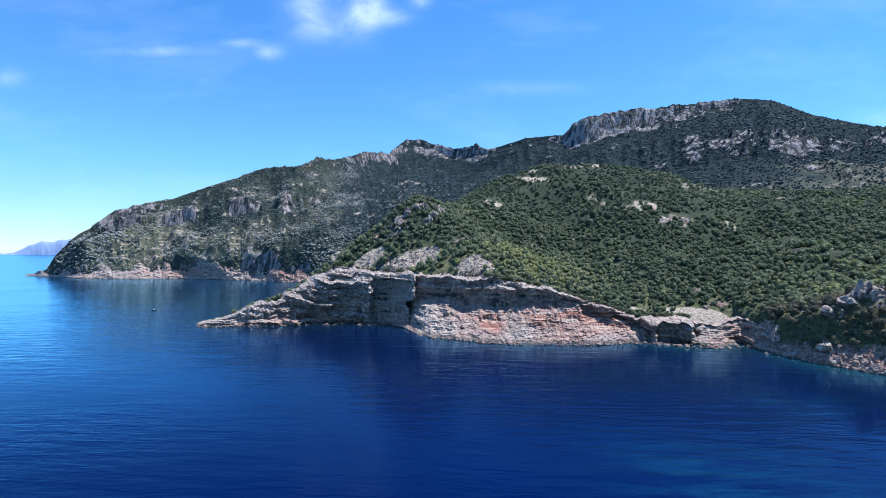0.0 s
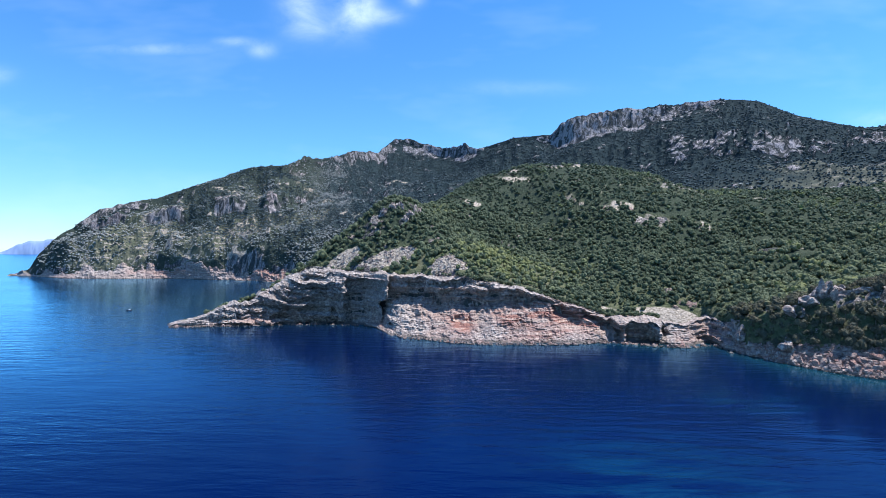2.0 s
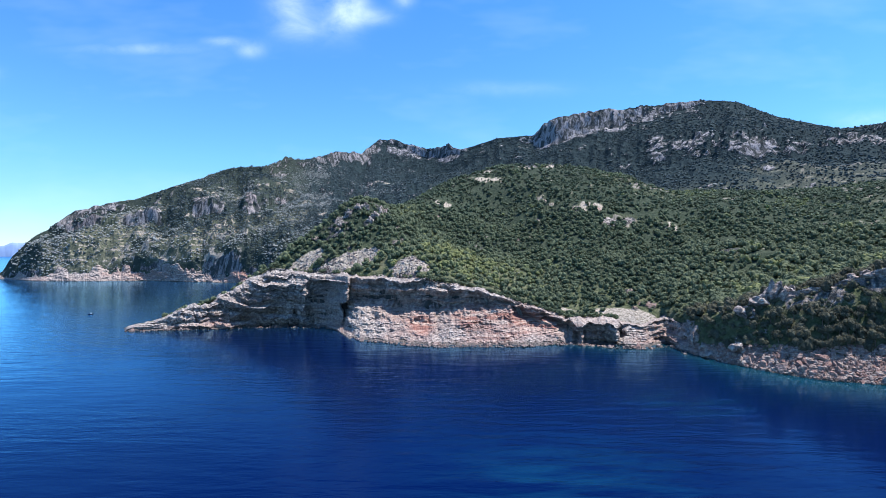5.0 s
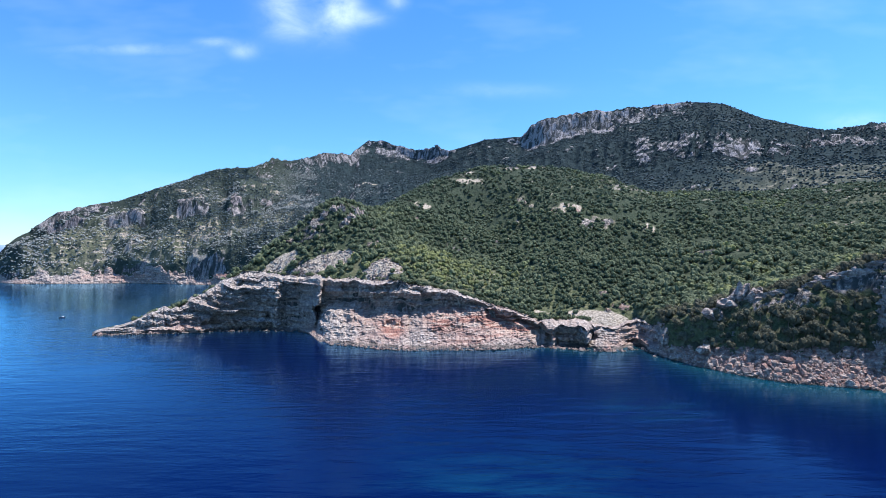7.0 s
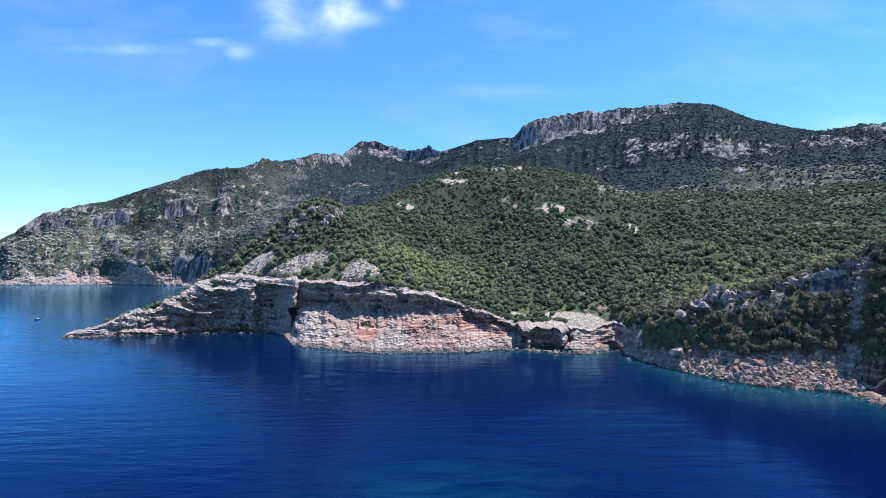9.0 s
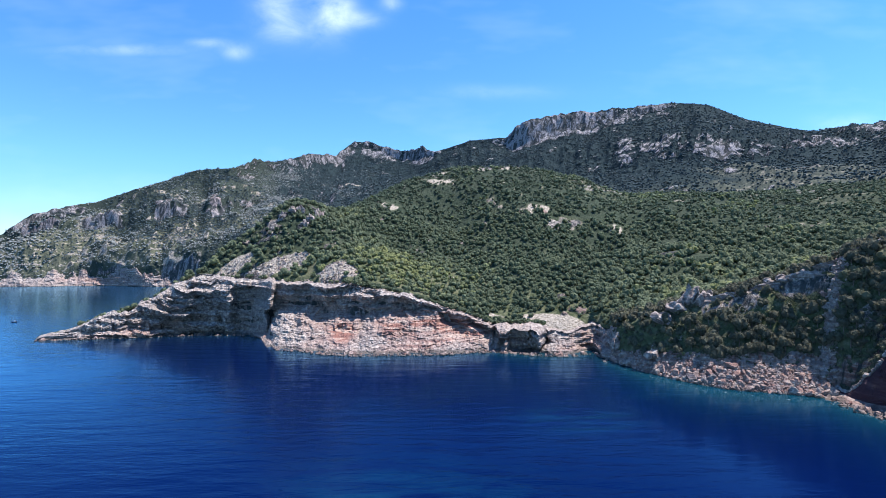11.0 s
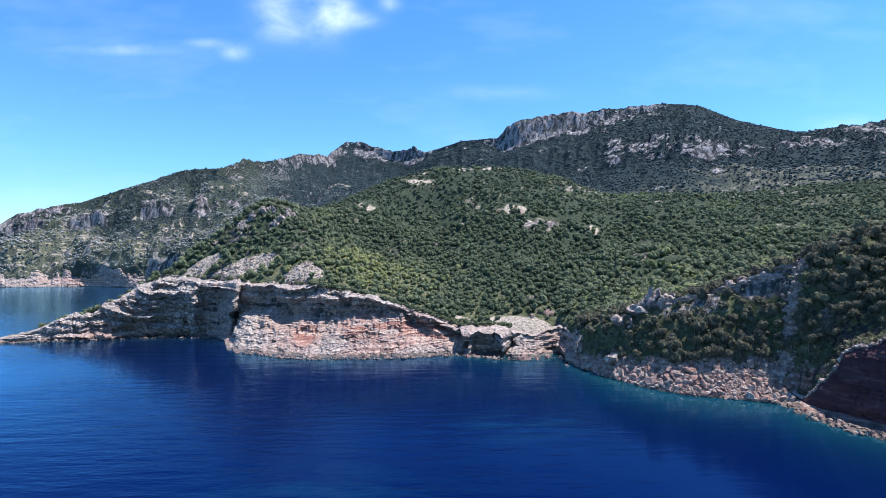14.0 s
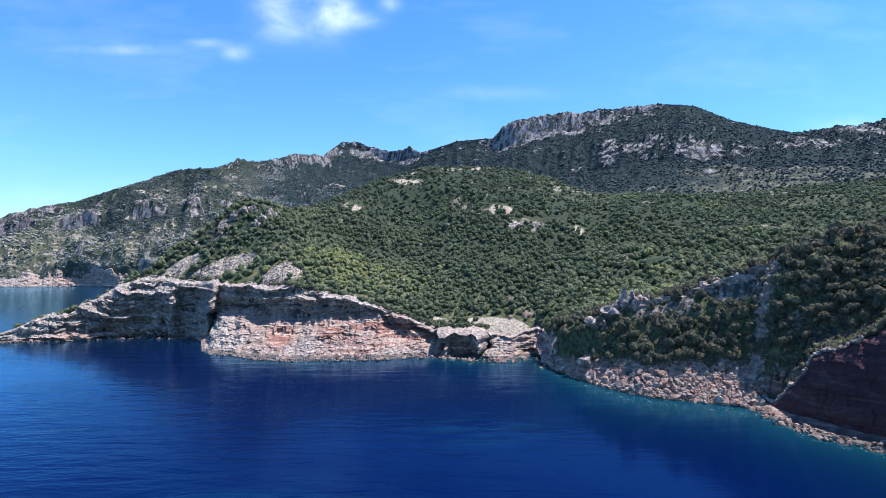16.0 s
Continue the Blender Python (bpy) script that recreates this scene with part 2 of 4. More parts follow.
def value_noise(x, y, z, seed=0):
    xi, yi, zi = np.floor(x).astype(np.int64), np.floor(y).astype(np.int64), np.floor(z).astype(np.int64)
    fx, fy, fz = x - xi, y - yi, z - zi
    fx, fy, fz = (f * f * (3 - 2 * f) for f in (fx, fy, fz))
    out = 0
    for a in (0, 1):
        for b in (0, 1):
            for c in (0, 1):
                out = out + (fx if a else 1 - fx) * (fy if b else 1 - fy) * (fz if c else 1 - fz) * hash3(xi + a, yi + b, zi + c, seed)
    return out


def fbm(x, y, z, octaves=4, seed=0, gain=0.5):
    """Between about -1 and 1."""
    out, amp, total = 0, 1.0, 0.0
    for o in range(octaves):
        out = out + amp * (2 * value_noise(x * 2 ** o, y * 2 ** o, z * 2 ** o, seed + o) - 1)
        total += amp
        amp *= gain
    return out / total * 1.4


def np_mesh(name, verts, faces, mat, attrs=None, smooth=False):
    """A mesh from arrays; faces is (n, 3) or (n, 4)."""
    me = bpy.data.meshes.new(name)
    n, k = faces.shape
    me.vertices.add(len(verts))
    me.vertices.foreach_set("co", np.ascontiguousarray(verts, dtype=np.float32).ravel())
    me.loops.add(n * k)
    me.loops.foreach_set("vertex_index", np.ascontiguousarray(faces, dtype=np.int32).ravel())
    me.polygons.add(n)
    me.polygons.foreach_set("loop_start", np.arange(0, n * k, k, dtype=np.int32))
    me.polygons.foreach_set("use_smooth", np.full(n, smooth))
    me.update(calc_edges=True)
    for key, val in (attrs or {}).items():
        me.attributes.new(key, "FLOAT", "POINT").data.foreach_set("value", np.ascontiguousarray(val, dtype=np.float32).ravel())
    me.materials.append(mat)
    return me


def grid_faces(rows, cols):
    i = np.arange(rows * cols).reshape(rows, cols)
    return np.stack([i[:-1, :-1], i[:-1, 1:], i[1:, 1:], i[1:, :-1]], -1).reshape(-1, 4)


def bump_at(a, r, a0, r0, da, dr):
    return np.exp(-((a - a0) / da) ** 2 - ((r - r0) / dr) ** 2)


def ease(x, lo, hi):
    t = np.clip((x - lo) / (hi - lo), 0, 1)
    return t * t * (3 - 2 * t)


# ---- the lie of the land: lines of the coast as bearing (degrees right of +y), distance and height from a point on the water ----
CX, CY = 50.0, 10.0
SHORE = [(-62, 402), (-34, 402), (-30, 390), (-26, 383), (-20.4, 375), (-15.2, 361), (-13.3, 341), (-12.1, 308), (-6.6, 286), (-1.7, 279), (5.9, 283), (11, 294),
         (15.9, 288), (19.2, 291), (21.2, 304), (22.3, 284), (26.3, 260), (30.4, 248), (33.5, 243), (37.7, 247), (41.3, 251), (42.2, 245), (45.2, 237), (49.2, 235), (62, 225)]
BEACH = [(23, 289, 3), (26.3, 272, 5.5), (30, 262, 7), (33.5, 258, 8), (37.7, 264, 9), (40.5, 268, 10), (42, 261, 9), (44, 263, 20), (47, 262, 24), (50, 260, 28), (62, 255, 35)]
TOP = [(-62, 430, -8), (-34.4, 412, -8), (-33.3, 405, 1), (-30.8, 398, 5), (-28, 395, 12), (-24.3, 392, 22), (-21.5, 393, 35), (-20.3, 395, 41), (-17.9, 383, 37), (-14.4, 367, 37),
       (-12.5, 354, 36), (-11.2, 347, 35), (-4.8, 326, 35), (0.2, 322, 30), (6.2, 317, 20), (8.5, 311, 17), (10.8, 307, 13), (14.8, 308, 13), (18.5, 306, 10), (20.7, 316, 13),
       (22.4, 298, 13), (24.5, 285, 18), (26.7, 279, 24), (30.6, 284, 31), (33.4, 286, 35), (37.4, 288, 42), (40.5, 288, 49), (42.3, 290, 54), (43.9, 297, 59), (46, 312, 63), (49, 325, 67), (62, 330, 75)]
LEDGE = [(-62, 450, -8), (-34.4, 425, -8), (-30.8, 408, 3), (-28, 407, 10), (-24.3, 410, 19), (-21.5, 412, 36), (-20, 404, 42), (-14.4, 378, 43), (-10.4, 365, 43), (-5.8, 341, 42),
         (-2, 340, 38), (2, 336, 31), (6.2, 331, 24), (10.8, 325, 18), (14.8, 325, 18), (20, 332, 20), (22.4, 322, 21), (26.7, 310, 25), (30.6, 312, 31), (33.4, 315, 35), (37.4, 318, 41), (40.5, 324, 46), (44, 345, 55), (49, 370, 62), (62, 380, 72)]
SLOPE = [(-62, 460, -8), (-34, 450, -8), (-28, 440, -7), (-23, 430, 10), (-20, 409, 43), (-18.3, 402, 48), (-14.3, 398, 60), (-11.7, 396, 66), (-8.1, 398, 70), (-5, 402, 64), (0, 415, 58), (5.3, 438, 59),
         (10, 400, 50), (14, 376, 43), (22.6, 388, 46), (30, 402, 50), (37, 420, 56), (45, 450, 66), (62, 470, 80)]
CREST = [(-62, 470, -8), (-28, 460, -8), (-23, 440, -4), (-20, 414, 42), (-18.3, 414, 54), (-14.3, 416, 77), (-11.7, 422, 94), (-10.2, 427, 93), (-8.1, 436, 88), (-6.8, 455, 87), (-5.6, 513, 99), (-1.3, 590, 126), (4.8, 652, 155),
         (10.1, 670, 158), (14.9, 652, 145), (19.1, 624, 127), (22.6, 600, 114), (28, 620, 110), (34.5, 659, 110), (45, 680, 114), (62, 700, 120)]
HOLLOW = [(-62, 600, -8), (-24, 600, -8), (-20, 560, -4), (-14, 540, 50), (-11.7, 520, 68), (-8, 520, 80), (-5.8, 575, 95), (-1.3, 680, 116), (4.8, 760, 138), (10.1, 780, 142), (14.9, 760, 134), (20, 720, 124), (28, 740, 124), (34.5, 780, 132), (62, 800, 140)]
FOOT = [(-62, 1420, -8), (-44, 1380, -8), (-42.3, 1325, -6), (-41.5, 1300, -2), (-38.5, 1133, -2), (-34.1, 1075, -2), (-30.3, 1045, -2), (-27, 985, -2), (-21.8, 895, -2), (-19.5, 850, 2), (-16, 780, 25),
        (-11.7, 760, 88), (-5.8, 800, 120), (-1.3, 880, 140), (4.8, 900, 150), (14.9, 880, 150), (20, 830, 142), (28, 850, 162), (34.2, 880, 165), (62, 950, 180)]
BENCH = [(-62, 1430, -8), (-43, 1340, -8), (-41.5, 1312, 3), (-40.3, 1245, 14), (-38.3, 1158, 31), (-36.2, 1128, 33), (-32.3, 1098, 34), (-27.1, 988, 36), (-25.4, 988, 53), (-22.3, 930, 54), (-19.5, 900, 60), (-16, 885, 75),
         (-8.3, 1000, 160), (-1.3, 1050, 190), (5, 1050, 190), (15, 1050, 200), (20, 1000, 195), (28.9, 938, 198), (34.2, 980, 195), (45, 1100, 230), (62, 1200, 240)]
CRAG = [(-62, 1440, -8), (-43, 1345, -8), (-41.5, 1320, 3), (-40.3, 1262, 22), (-38.5, 1200, 65), (-35.9, 1195, 88), (-30.3, 1155, 92), (-26.8, 1090, 98), (-19.5, 1010, 113), (-14.8, 1025, 128), (-8.3, 1239, 208),
        (-1.3, 1250, 228), (5, 1200, 240), (12, 1180, 285), (20, 1120, 270), (28.9, 975, 236), (34, 1060, 240), (45, 1500, 330), (62, 1600, 340)]
RIDGE = [(-62, 1450, -8), (-43, 1350, -8), (-41.6, 1330, 2), (-40.7, 1300, 12), (-40.3, 1285, 34), (-39.1, 1262, 70), (-37.2, 1260, 105), (-35.9, 1263, 131), (-31.4, 1254, 158), (-25.3, 1237, 210), (-24.9, 1237, 216), (-22.2, 1242, 236), (-19.7, 1221, 240),
         (-18.6, 1260, 254), (-17.5, 1300, 272), (-15.0, 1388, 285), (-11.9, 1523, 336), (-9.3, 1611, 349), (-7.8, 1665, 399), (-5.9, 1659, 401), (-2.6, 1572, 360), (-1.2, 1520, 352), (-0.1, 1475, 351), (1.2, 1430, 328), (5.2, 1376, 347),
         (9.0, 1338, 345), (11.4, 1313, 381), (15.1, 1315, 390), (20.5, 1335, 397), (25.6, 1371, 412), (28.9, 1405, 402)]
RIDGE += [(31.6, 1444, 372), (34.5, 1505, 356), (37.2, 1600, 347), (38.3, 1644, 352), (40.1, 1818, 383), (42.6, 1888, 406), (62, 2000, 420)]
SCARP = [(-62, 2), (-43, 2), (-40, 12), (-36, 28), (-27, 10), (-24, 8), (-22, 32), (-20.6, 10), (-19.0, 26), (-17, 28), (-15, 14), (-12, 34), (-8, 28), (-3, 28), (-0.5, 44), (1.5, 11), (5, 10), (8.2, 16), (9.5, 44), (11.6, 75), (15, 55), (20, 38), (25.6, 22), (28, 9), (62, 6)]

AZ = np.arange(-47.0, 60.0, 0.15)


def line(points, index, sigma=0.35):
    """A smooth curve over the bearings through the given stations."""
    fine = np.arange(-62, 62.01, 0.05)
    v = np.interp(fine, [p[0] for p in points], [p[index] for p in points])
    k = np.exp(-0.5 * (np.arange(-60, 61) * 0.05 / sigma) ** 2)
    v = np.convolve(np.pad(v, 60, mode="edge"), k / k.sum(), mode="valid")
    return lambda a: np.interp(a, fine, v)


shore_r = line(SHORE, 1, 0.18)
top_r, top_z = line(TOP, 1, 0.25), line(TOP, 2, 0.25)
beach_r, beach_z = line(BEACH, 1), line(BEACH, 2)
foot_r, bench_r, bench_z = line(FOOT, 1, 0.35), line(BENCH, 1, 0.4), line(BENCH, 2, 0.4)


def keys_at(a):
    """Distances and heights of all key lines at the bearings a, as (lines, bearings)."""
    right = ease(a, 22.2, 23.6)
    red_part = ease(a, 40.6, 41.6)
    R, Z = [(1 - right) * (top_r(a) + 1.5) + right * (shore_r(a) + 0.5 + 14.0 * red_part)], [np.where(top_z(a) > -3, -4.0, -8.0)]
    R.append((1 - right) * (top_r(a) + 4.0) + right * (beach_r(a) + 3.0 * red_part))
    Z.append((1 - right) * (0.60 * top_z(a)) + right * beach_z(a))
    R.append(top_r(a) + 6.5 * (1 - right)), Z.append(top_z(a) - 0.3)
    for pts, sg in ((LEDGE, 0.4), (SLOPE, 0.6), (CREST, 0.4), (HOLLOW, 0.6), (FOOT, 0.35), (BENCH, 0.4), (CRAG, 0.4)):
        R.append(line(pts, 1, sg)(a)), Z.append(line(pts, 2, sg)(a))
    R[7] = R[7] + 7.0 * ease(-a, 18.5, 19.5) * (Z[8] > 0)
    rr, rz, sc = line(RIDGE, 1, 0.12)(a), line(RIDGE, 2, 0.12)(a), line(SCARP, 1, 0.3)(a)
    R.append(rr - 10 - 0.35 * sc), Z.append(rz - sc)
    R.append(rr), Z.append(rz)
    R.append(rr + 260), Z.append(rz - 130)
    R, Z = np.array(R), np.array(Z)
    for j in range(1, len(R)):
        R[j] = np.maximum(R[j], R[j - 1] + 2.0)
    return R, Z


def cubic(R, Z, x, j):
    """Monotone cubic between key lines j and j+1."""
    h, d = np.diff(R, axis=0), np.diff(Z, axis=0) / np.diff(R, axis=0)
    m = np.zeros_like(Z)
    w1, w2 = 2 * h[1:] + h[:-1], h[1:] + 2 * h[:-1]
    same = d[:-1] * d[1:] > 0
    with np.errstate(divide="ignore", invalid="ignore"):
        m[1:-1] = np.where(same, (w1 + w2) / (w1 / d[:-1] + w2 / d[1:]), 0)
    m[0], m[-1] = d[0], d[-1]
    t = (x - R[j]) / h[j]
    return ((1 + 2 * t) * (1 - t) ** 2 * Z[j] + t * (1 - t) ** 2 * h[j] * m[j] + t * t * (3 - 2 * t) * Z[j + 1] + t * t * (t - 1) * h[j] * m[j + 1])


def build_land():
    R, Z = keys_at(AZ)
    steps = (12, 16, 12, 22, 30, 6, 12, 24, 28, 36, 26, 5)
    rs, zs, sid = [], [], []
    for j, n in enumerate(steps):
        for i in range(n):
            x = R[j] + (R[j + 1] - R[j]) * i / n
            rs.append(x), zs.append(cubic(R, Z, x, j)), sid.append(j + i / n)
    r, z = np.array(rs), np.array(zs)
    s = np.repeat(np.array(sid)[:, None], len(AZ), 1)
    a = np.repeat(AZ[None], len(r), 0)
    land = ease(z, -4, 3)
    X, Y = CX + r * np.sin(np.radians(a)), CY + r * np.cos(np.radians(a))
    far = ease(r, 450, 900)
    rough = fbm(X / 60, Y / 60, z / 60, 5, 3) * (1.2 + 9 * far) + fbm(X / 14, Y / 14, z / 14, 3, 9) * (0.5 + 1.6 * far) + fbm(X / 4, Y / 4, z / 4, 3, 15) * 0.55 * (1 - far)
    # gullies and spurs running down the mountain
    spur = (1 - np.abs(fbm(a / 1.6, r / 220, np.zeros_like(a), 3, 21))) - 0.6
    rough += spur * 11 * ease(r, 760, 1000) * (1 - ease(s, 9.6, 10.4))
    keep = 1 - 0.75 * bump_at(s, a * 0, 11, 0, 0.45, 1)
    z = z + rough * land * keep * ease(s, 0.5, 2.5)
    crags = ease(s, 9.75, 10.05) * (1 - ease(s, 11.0, 11.3))
    z = z + crags * (np.abs(fbm(X / 26, Y / 26, z / 40, 4, 33)) - 0.3) * 9 * ease(line(SCARP, 1)(a), 8, 30)
    z = z + crags * fbm(X / 11, Y / 11, z / 25, 3, 35) * 3.2 * ease(line(SCARP, 1)(a), 8, 30)
    swell = fbm(X / 58, Y / 58, z * 0, 3, 211) * 6.5 + (0.5 - np.abs(fbm(X / 80, Y / 80, z * 0, 2, 217))) * 7.0
    z = z + swell * ease(s, 3.4, 4.2) * (1 - ease(s, 4.75, 5.0)) * ease(a, -4, 2)
    rough2 = np.abs(fbm(X / 35, Y / 35, z / 30, 4, 121)) - 0.25
    z = z + fbm(X / 16, Y / 16, z / 16, 4, 131) * 7 * ease(s, 7.9, 8.2) * (1 - ease(s, 9.2, 9.6)) * ease(a, 17, 21)
    z = z + (rough2 * 8 + fbm(X / 12, Y / 12, z / 12, 3, 125) * 5) * ease(-a, 15, 18) * ease(s, 6.95, 7.4) * (1 - ease(s, 9.5, 10)) * land
    z = z + fbm(X / 9, Y / 9, z / 1.6, 3, 141) * 1.6 * bump_at(s, a, 1.76, 36, 0.25, 10)
    # a long crag steps up across the western flank
    flank = ease(-a, 15, 19) * (1 - ease(-a, 37.5, 39.0)) * ease(fbm(a / 2.5, a * 0, a * 0, 3, 231), -0.9, 0.0)
    z = z + 27 * flank * (ease(s + 0.10 * fbm(X / 50, Y / 50, z * 0, 4, 233), 9.30, 9.40) - ease(s, 8.9, 9.9))
    # slope
    dz = np.gradient(z, axis=0) / np.maximum(np.gradient(r, axis=0), 0.1)
    da = np.gradient(z, axis=1) / (np.radians(0.15) * r)
    steep = np.hypot(dz, da)
    n1 = fbm(X / 45, Y / 45, z / 30, 4, 51)
    n2 = fbm(X / 12, Y / 12, z / 9, 3, 57)
    west = ease(-a, 14, 18) * far
    rock = ease(steep + 0.5 * n1 + 0.4 * n2, 1.0 + 0.5 * far + 0.9 * west, 1.4 + 0.6 * far + 1.0 * west)
    rock = rock * (1 - 0.9 * west * (s < 9.9))
    nearby = ease(a, 22.5, 24) * (1 - ease(s, 2.3, 2.6))
    rock = rock * (1 - nearby) + nearby * np.maximum(1 - ease(s, 0.85, 1.1), 0.95 * bump_at(s, a, 1.76, 36, 0.20, 9) * ease(n1 + n2, -0.7, -0.1))
    for a0, r0, da0, dr0, amt in ((-9.8, 412, 2.2, 15, 0.75), (-13, 410, 1.5, 12, 0.5), (9.0, 622, 2.2, 26, 1.3), (-4, 480, 2.0, 20, 0.5)):
        rock = np.maximum(rock, ease(amt * bump_at(a, r, a0, r0, da0, dr0) + 0.7 * n2 + 0.4 * n1, 0.35, 0.8))
    rock = np.maximum(rock, crags * ease(line(SCARP, 1)(a) + 34 * n1 + 26 * n2, 22, 40))
    # rock bands across the mountain
    band = ease(s, 8.05, 8.5) * (1 - ease(s, 9.0, 9.3)) * ease(a, 19, 22) * ease(0.02 + n1 + 1.0 * n2, 0.1, 0.5)
    band2 = ease(s, 9.20, 9.28) * (1 - ease(s, 9.46, 9.60)) * flank * ease(0.45 + 0.7 * n1 + 0.8 * n2, 0.0, 0.5)
    coast = ease(s, 6.9, 7.02) * (1 - ease(s, 7.5, 8.0)) * ease(-a, 18, 20) * ease(0.45 + n1 + 0.9 * n2, 0.1, 0.7)
    rock = np.clip(np.maximum.reduce([rock, band, band2, coast]), 0, 1)
    bare = np.zeros_like(r)
    for a0, r0, da0, dr0, amt in ((-8.3, 1239, 1.3, 10, 2.0), (9.5, 622, 2.4, 30, 1.5), (3.5, 555, 2.6, 10, 1.2), (-1.5, 490, 1.8, 8, 1.1), (7.5, 585, 1.8, 9, 1.0), (14, 470, 1.5, 8, 0.9), (22, 455, 2.0, 9, 0.9), (-25.4, 960, 1.7, 26, 1.2),
                                  (-12.5, 374, 3.2, 7, 2.2), (-6.3, 346, 2.4, 8, 1.8), (-17, 392, 2.5, 7, 1.6), (15, 320, 6, 5, 0.9), (18.3, 315, 3.0, 6, 1.15), (3, 600, 4, 20, 0.6), (-14, 950, 3, 40, 0.6)):
        bare = bare + amt * bump_at(a, r, a0, r0, da0, dr0)
    bare = ease(bare + 0.5 * n2 + 0.3 * n1, 0.45, 0.85)
    # dry-stone terraces follow the contours
    steps_z = ease(np.sin((z + 2 * n1) * 2 * np.pi / 5.5), -0.1, 0.5)
    terraced = np.zeros_like(r)
    for a0, r0, da0, dr0, amt in ((37, 770, 8, 110, 1.5), (43.5, 590, 5, 70, 1.3), (36, 900, 8, 30, 1.1), (19, 575, 4.0, 32, 1.8), (-34, 1145, 4.5, 50, 1.5), (-26, 1030, 5, 45, 1.5), (-18, 990, 4, 30, 1.1), (-30, 1190, 5, 18, 0.7)):
        terraced = terraced + amt * bump_at(a, r, a0, r0, da0, dr0)
    terraced = ease(terraced + 0.45 * n2, 0.35, 0.75)
    bare = np.maximum(bare, terraced * (0.05 + 0.5 * steps_z * (1 - 0.4 * (a > 17))) * ease(n2 + 0.6 * n1, -0.7, 0.1))
    bare = np.maximum(bare, 0.75 * ease(n1 + 0.8 * n2 - 0.6 + 0.25 * west, 0.0, 0.3) * (0.2 + 0.6 * ease(-a, 8, 18)) * ease(r, 500, 900))
    bare = np.maximum(bare, 0.6 * ease(n2 + 0.5 * n1 - 0.5, 0.0, 0.2) * ease(r, 360, 390) * (1 - ease(r, 640, 700)) * ease(a, 2, 8))
    bare = np.maximum(bare, ease(z, 3, 0) * 0.8)
    bare = np.maximum(bare, 0.9 * bump_at(a - 1.1 * (s - 1.0), s, 40.3, 1.3, 0.4, 0.6))
    rock = rock * (1 - ease(a, 40.5, 42) * (s < 2.2)) + 0.75 * ease(a, 40.5, 42) * (s < 2.2) * np.maximum(1 - ease(s, 0.9, 1.0), ease(n2 + n1, 0.35, 0.6))
    red = np.clip(ease(fbm(X / 80, Y / 80, z / 50, 3, 71), 0.1, 0.7) * 0.55 + coast * ease(fbm(X / 40, Y / 40, z / 40, 2, 77), 0.0, 0.5) * 0.9 + ease(a, 40.5, 42.5) * (1 - ease(s, 1.0, 1.3)), 0, 1)
    red = red * (1 - 0.9 * bump_at(a, r, -10, 412, 4, 30)) * (1 - 0.6 * crags)
    X, Y = CX + r * np.sin(np.radians(a)), CY + r * np.cos(np.radians(a))
    verts = np.stack([X, Y, z], -1)
    faces = grid_faces(*r.shape)
    zf = z.ravel()[faces].max(1)
    # "high" grows with distance, less in the west; it carries the painted haze.
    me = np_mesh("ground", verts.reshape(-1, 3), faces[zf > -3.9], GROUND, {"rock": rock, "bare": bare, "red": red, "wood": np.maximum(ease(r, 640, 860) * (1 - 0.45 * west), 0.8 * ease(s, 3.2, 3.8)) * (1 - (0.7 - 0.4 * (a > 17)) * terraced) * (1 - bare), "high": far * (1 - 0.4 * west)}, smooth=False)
    ob = tagged(new("ground", me), "pine-wooded mountainside with bare limestone crags dropping to the sea", "hillside", kind="structure")
    return ob, verts, a, r, s, rock, bare, terraced


ground, LV, LA, LR, LS, LROCK, LBARE, LTERR = build_land()


# ---- the sea ----
def build_sea():
    a = np.linspace(-75, 75, 260)
    r = np.concatenate([[3, 60, 110, 150], np.linspace(170, 420, 190), np.geomspace(430, 7600, 60)])
    A, Q = np.meshgrid(a, r)
    gap = shore_r(np.clip(A, -62, 62)) - Q
    on = ease(A, -34.5, -33) * (A > -60)
    shallow = on * (np.exp(-np.maximum(gap, 0) / 9) * 0.5 + np.exp(-np.maximum(gap, 0) / 22) * (0.30 * ease(A, -13, -10) + 0.45 * ease(A, 7, 14)))
    surf = on * np.exp(-np.abs(gap - 1.5) / 2.2)
    pale = np.zeros_like(A)
    for x0, y0, sx, sy, amt in ((120, 185, 16, 12, 0.9), (60, 118, 20, 10, 0.9), (93, 120, 16, 8, 0.7), (190, 215, 40, 14, 0.6), (220, 190, 30, 14, 0.6)):
        px, py = CX + Q * np.sin(np.radians(A)), CY + Q * np.cos(np.radians(A))
        pale = pale + amt * np.exp(-((px - x0) / sx) ** 2 - ((py - y0) / sy) ** 2)
    verts = np.stack([CX + Q * np.sin(np.radians(A)), CY + Q * np.cos(np.radians(A)), np.zeros_like(A)], -1).reshape(-1, 3)
    me = np_mesh("sea", verts, grid_faces(*A.shape), WATER, {"shallow": np.clip(shallow, 0, 1), "surf": surf, "pale": np.clip(pale, 0, 1)}, smooth=True)
    tagged(new("water", me), "calm deep blue sea with light ripples and turquoise shallows", "sea", kind="structure")
    # the open water behind
    i = np.array([[-7000, -7000, -0.05], [7000, -7000, -0.05], [7000, 60, -0.05], [-7000, 60, -0.05]], float)
    z = np.zeros(4)
    tagged(new("water_behind", np_mesh("water_behind", i, np.array([[0, 1, 2, 3]]), WATER, {"shallow": z, "surf": z, "pale": z})), "open deep blue sea", "sea", kind="structure")


build_sea()


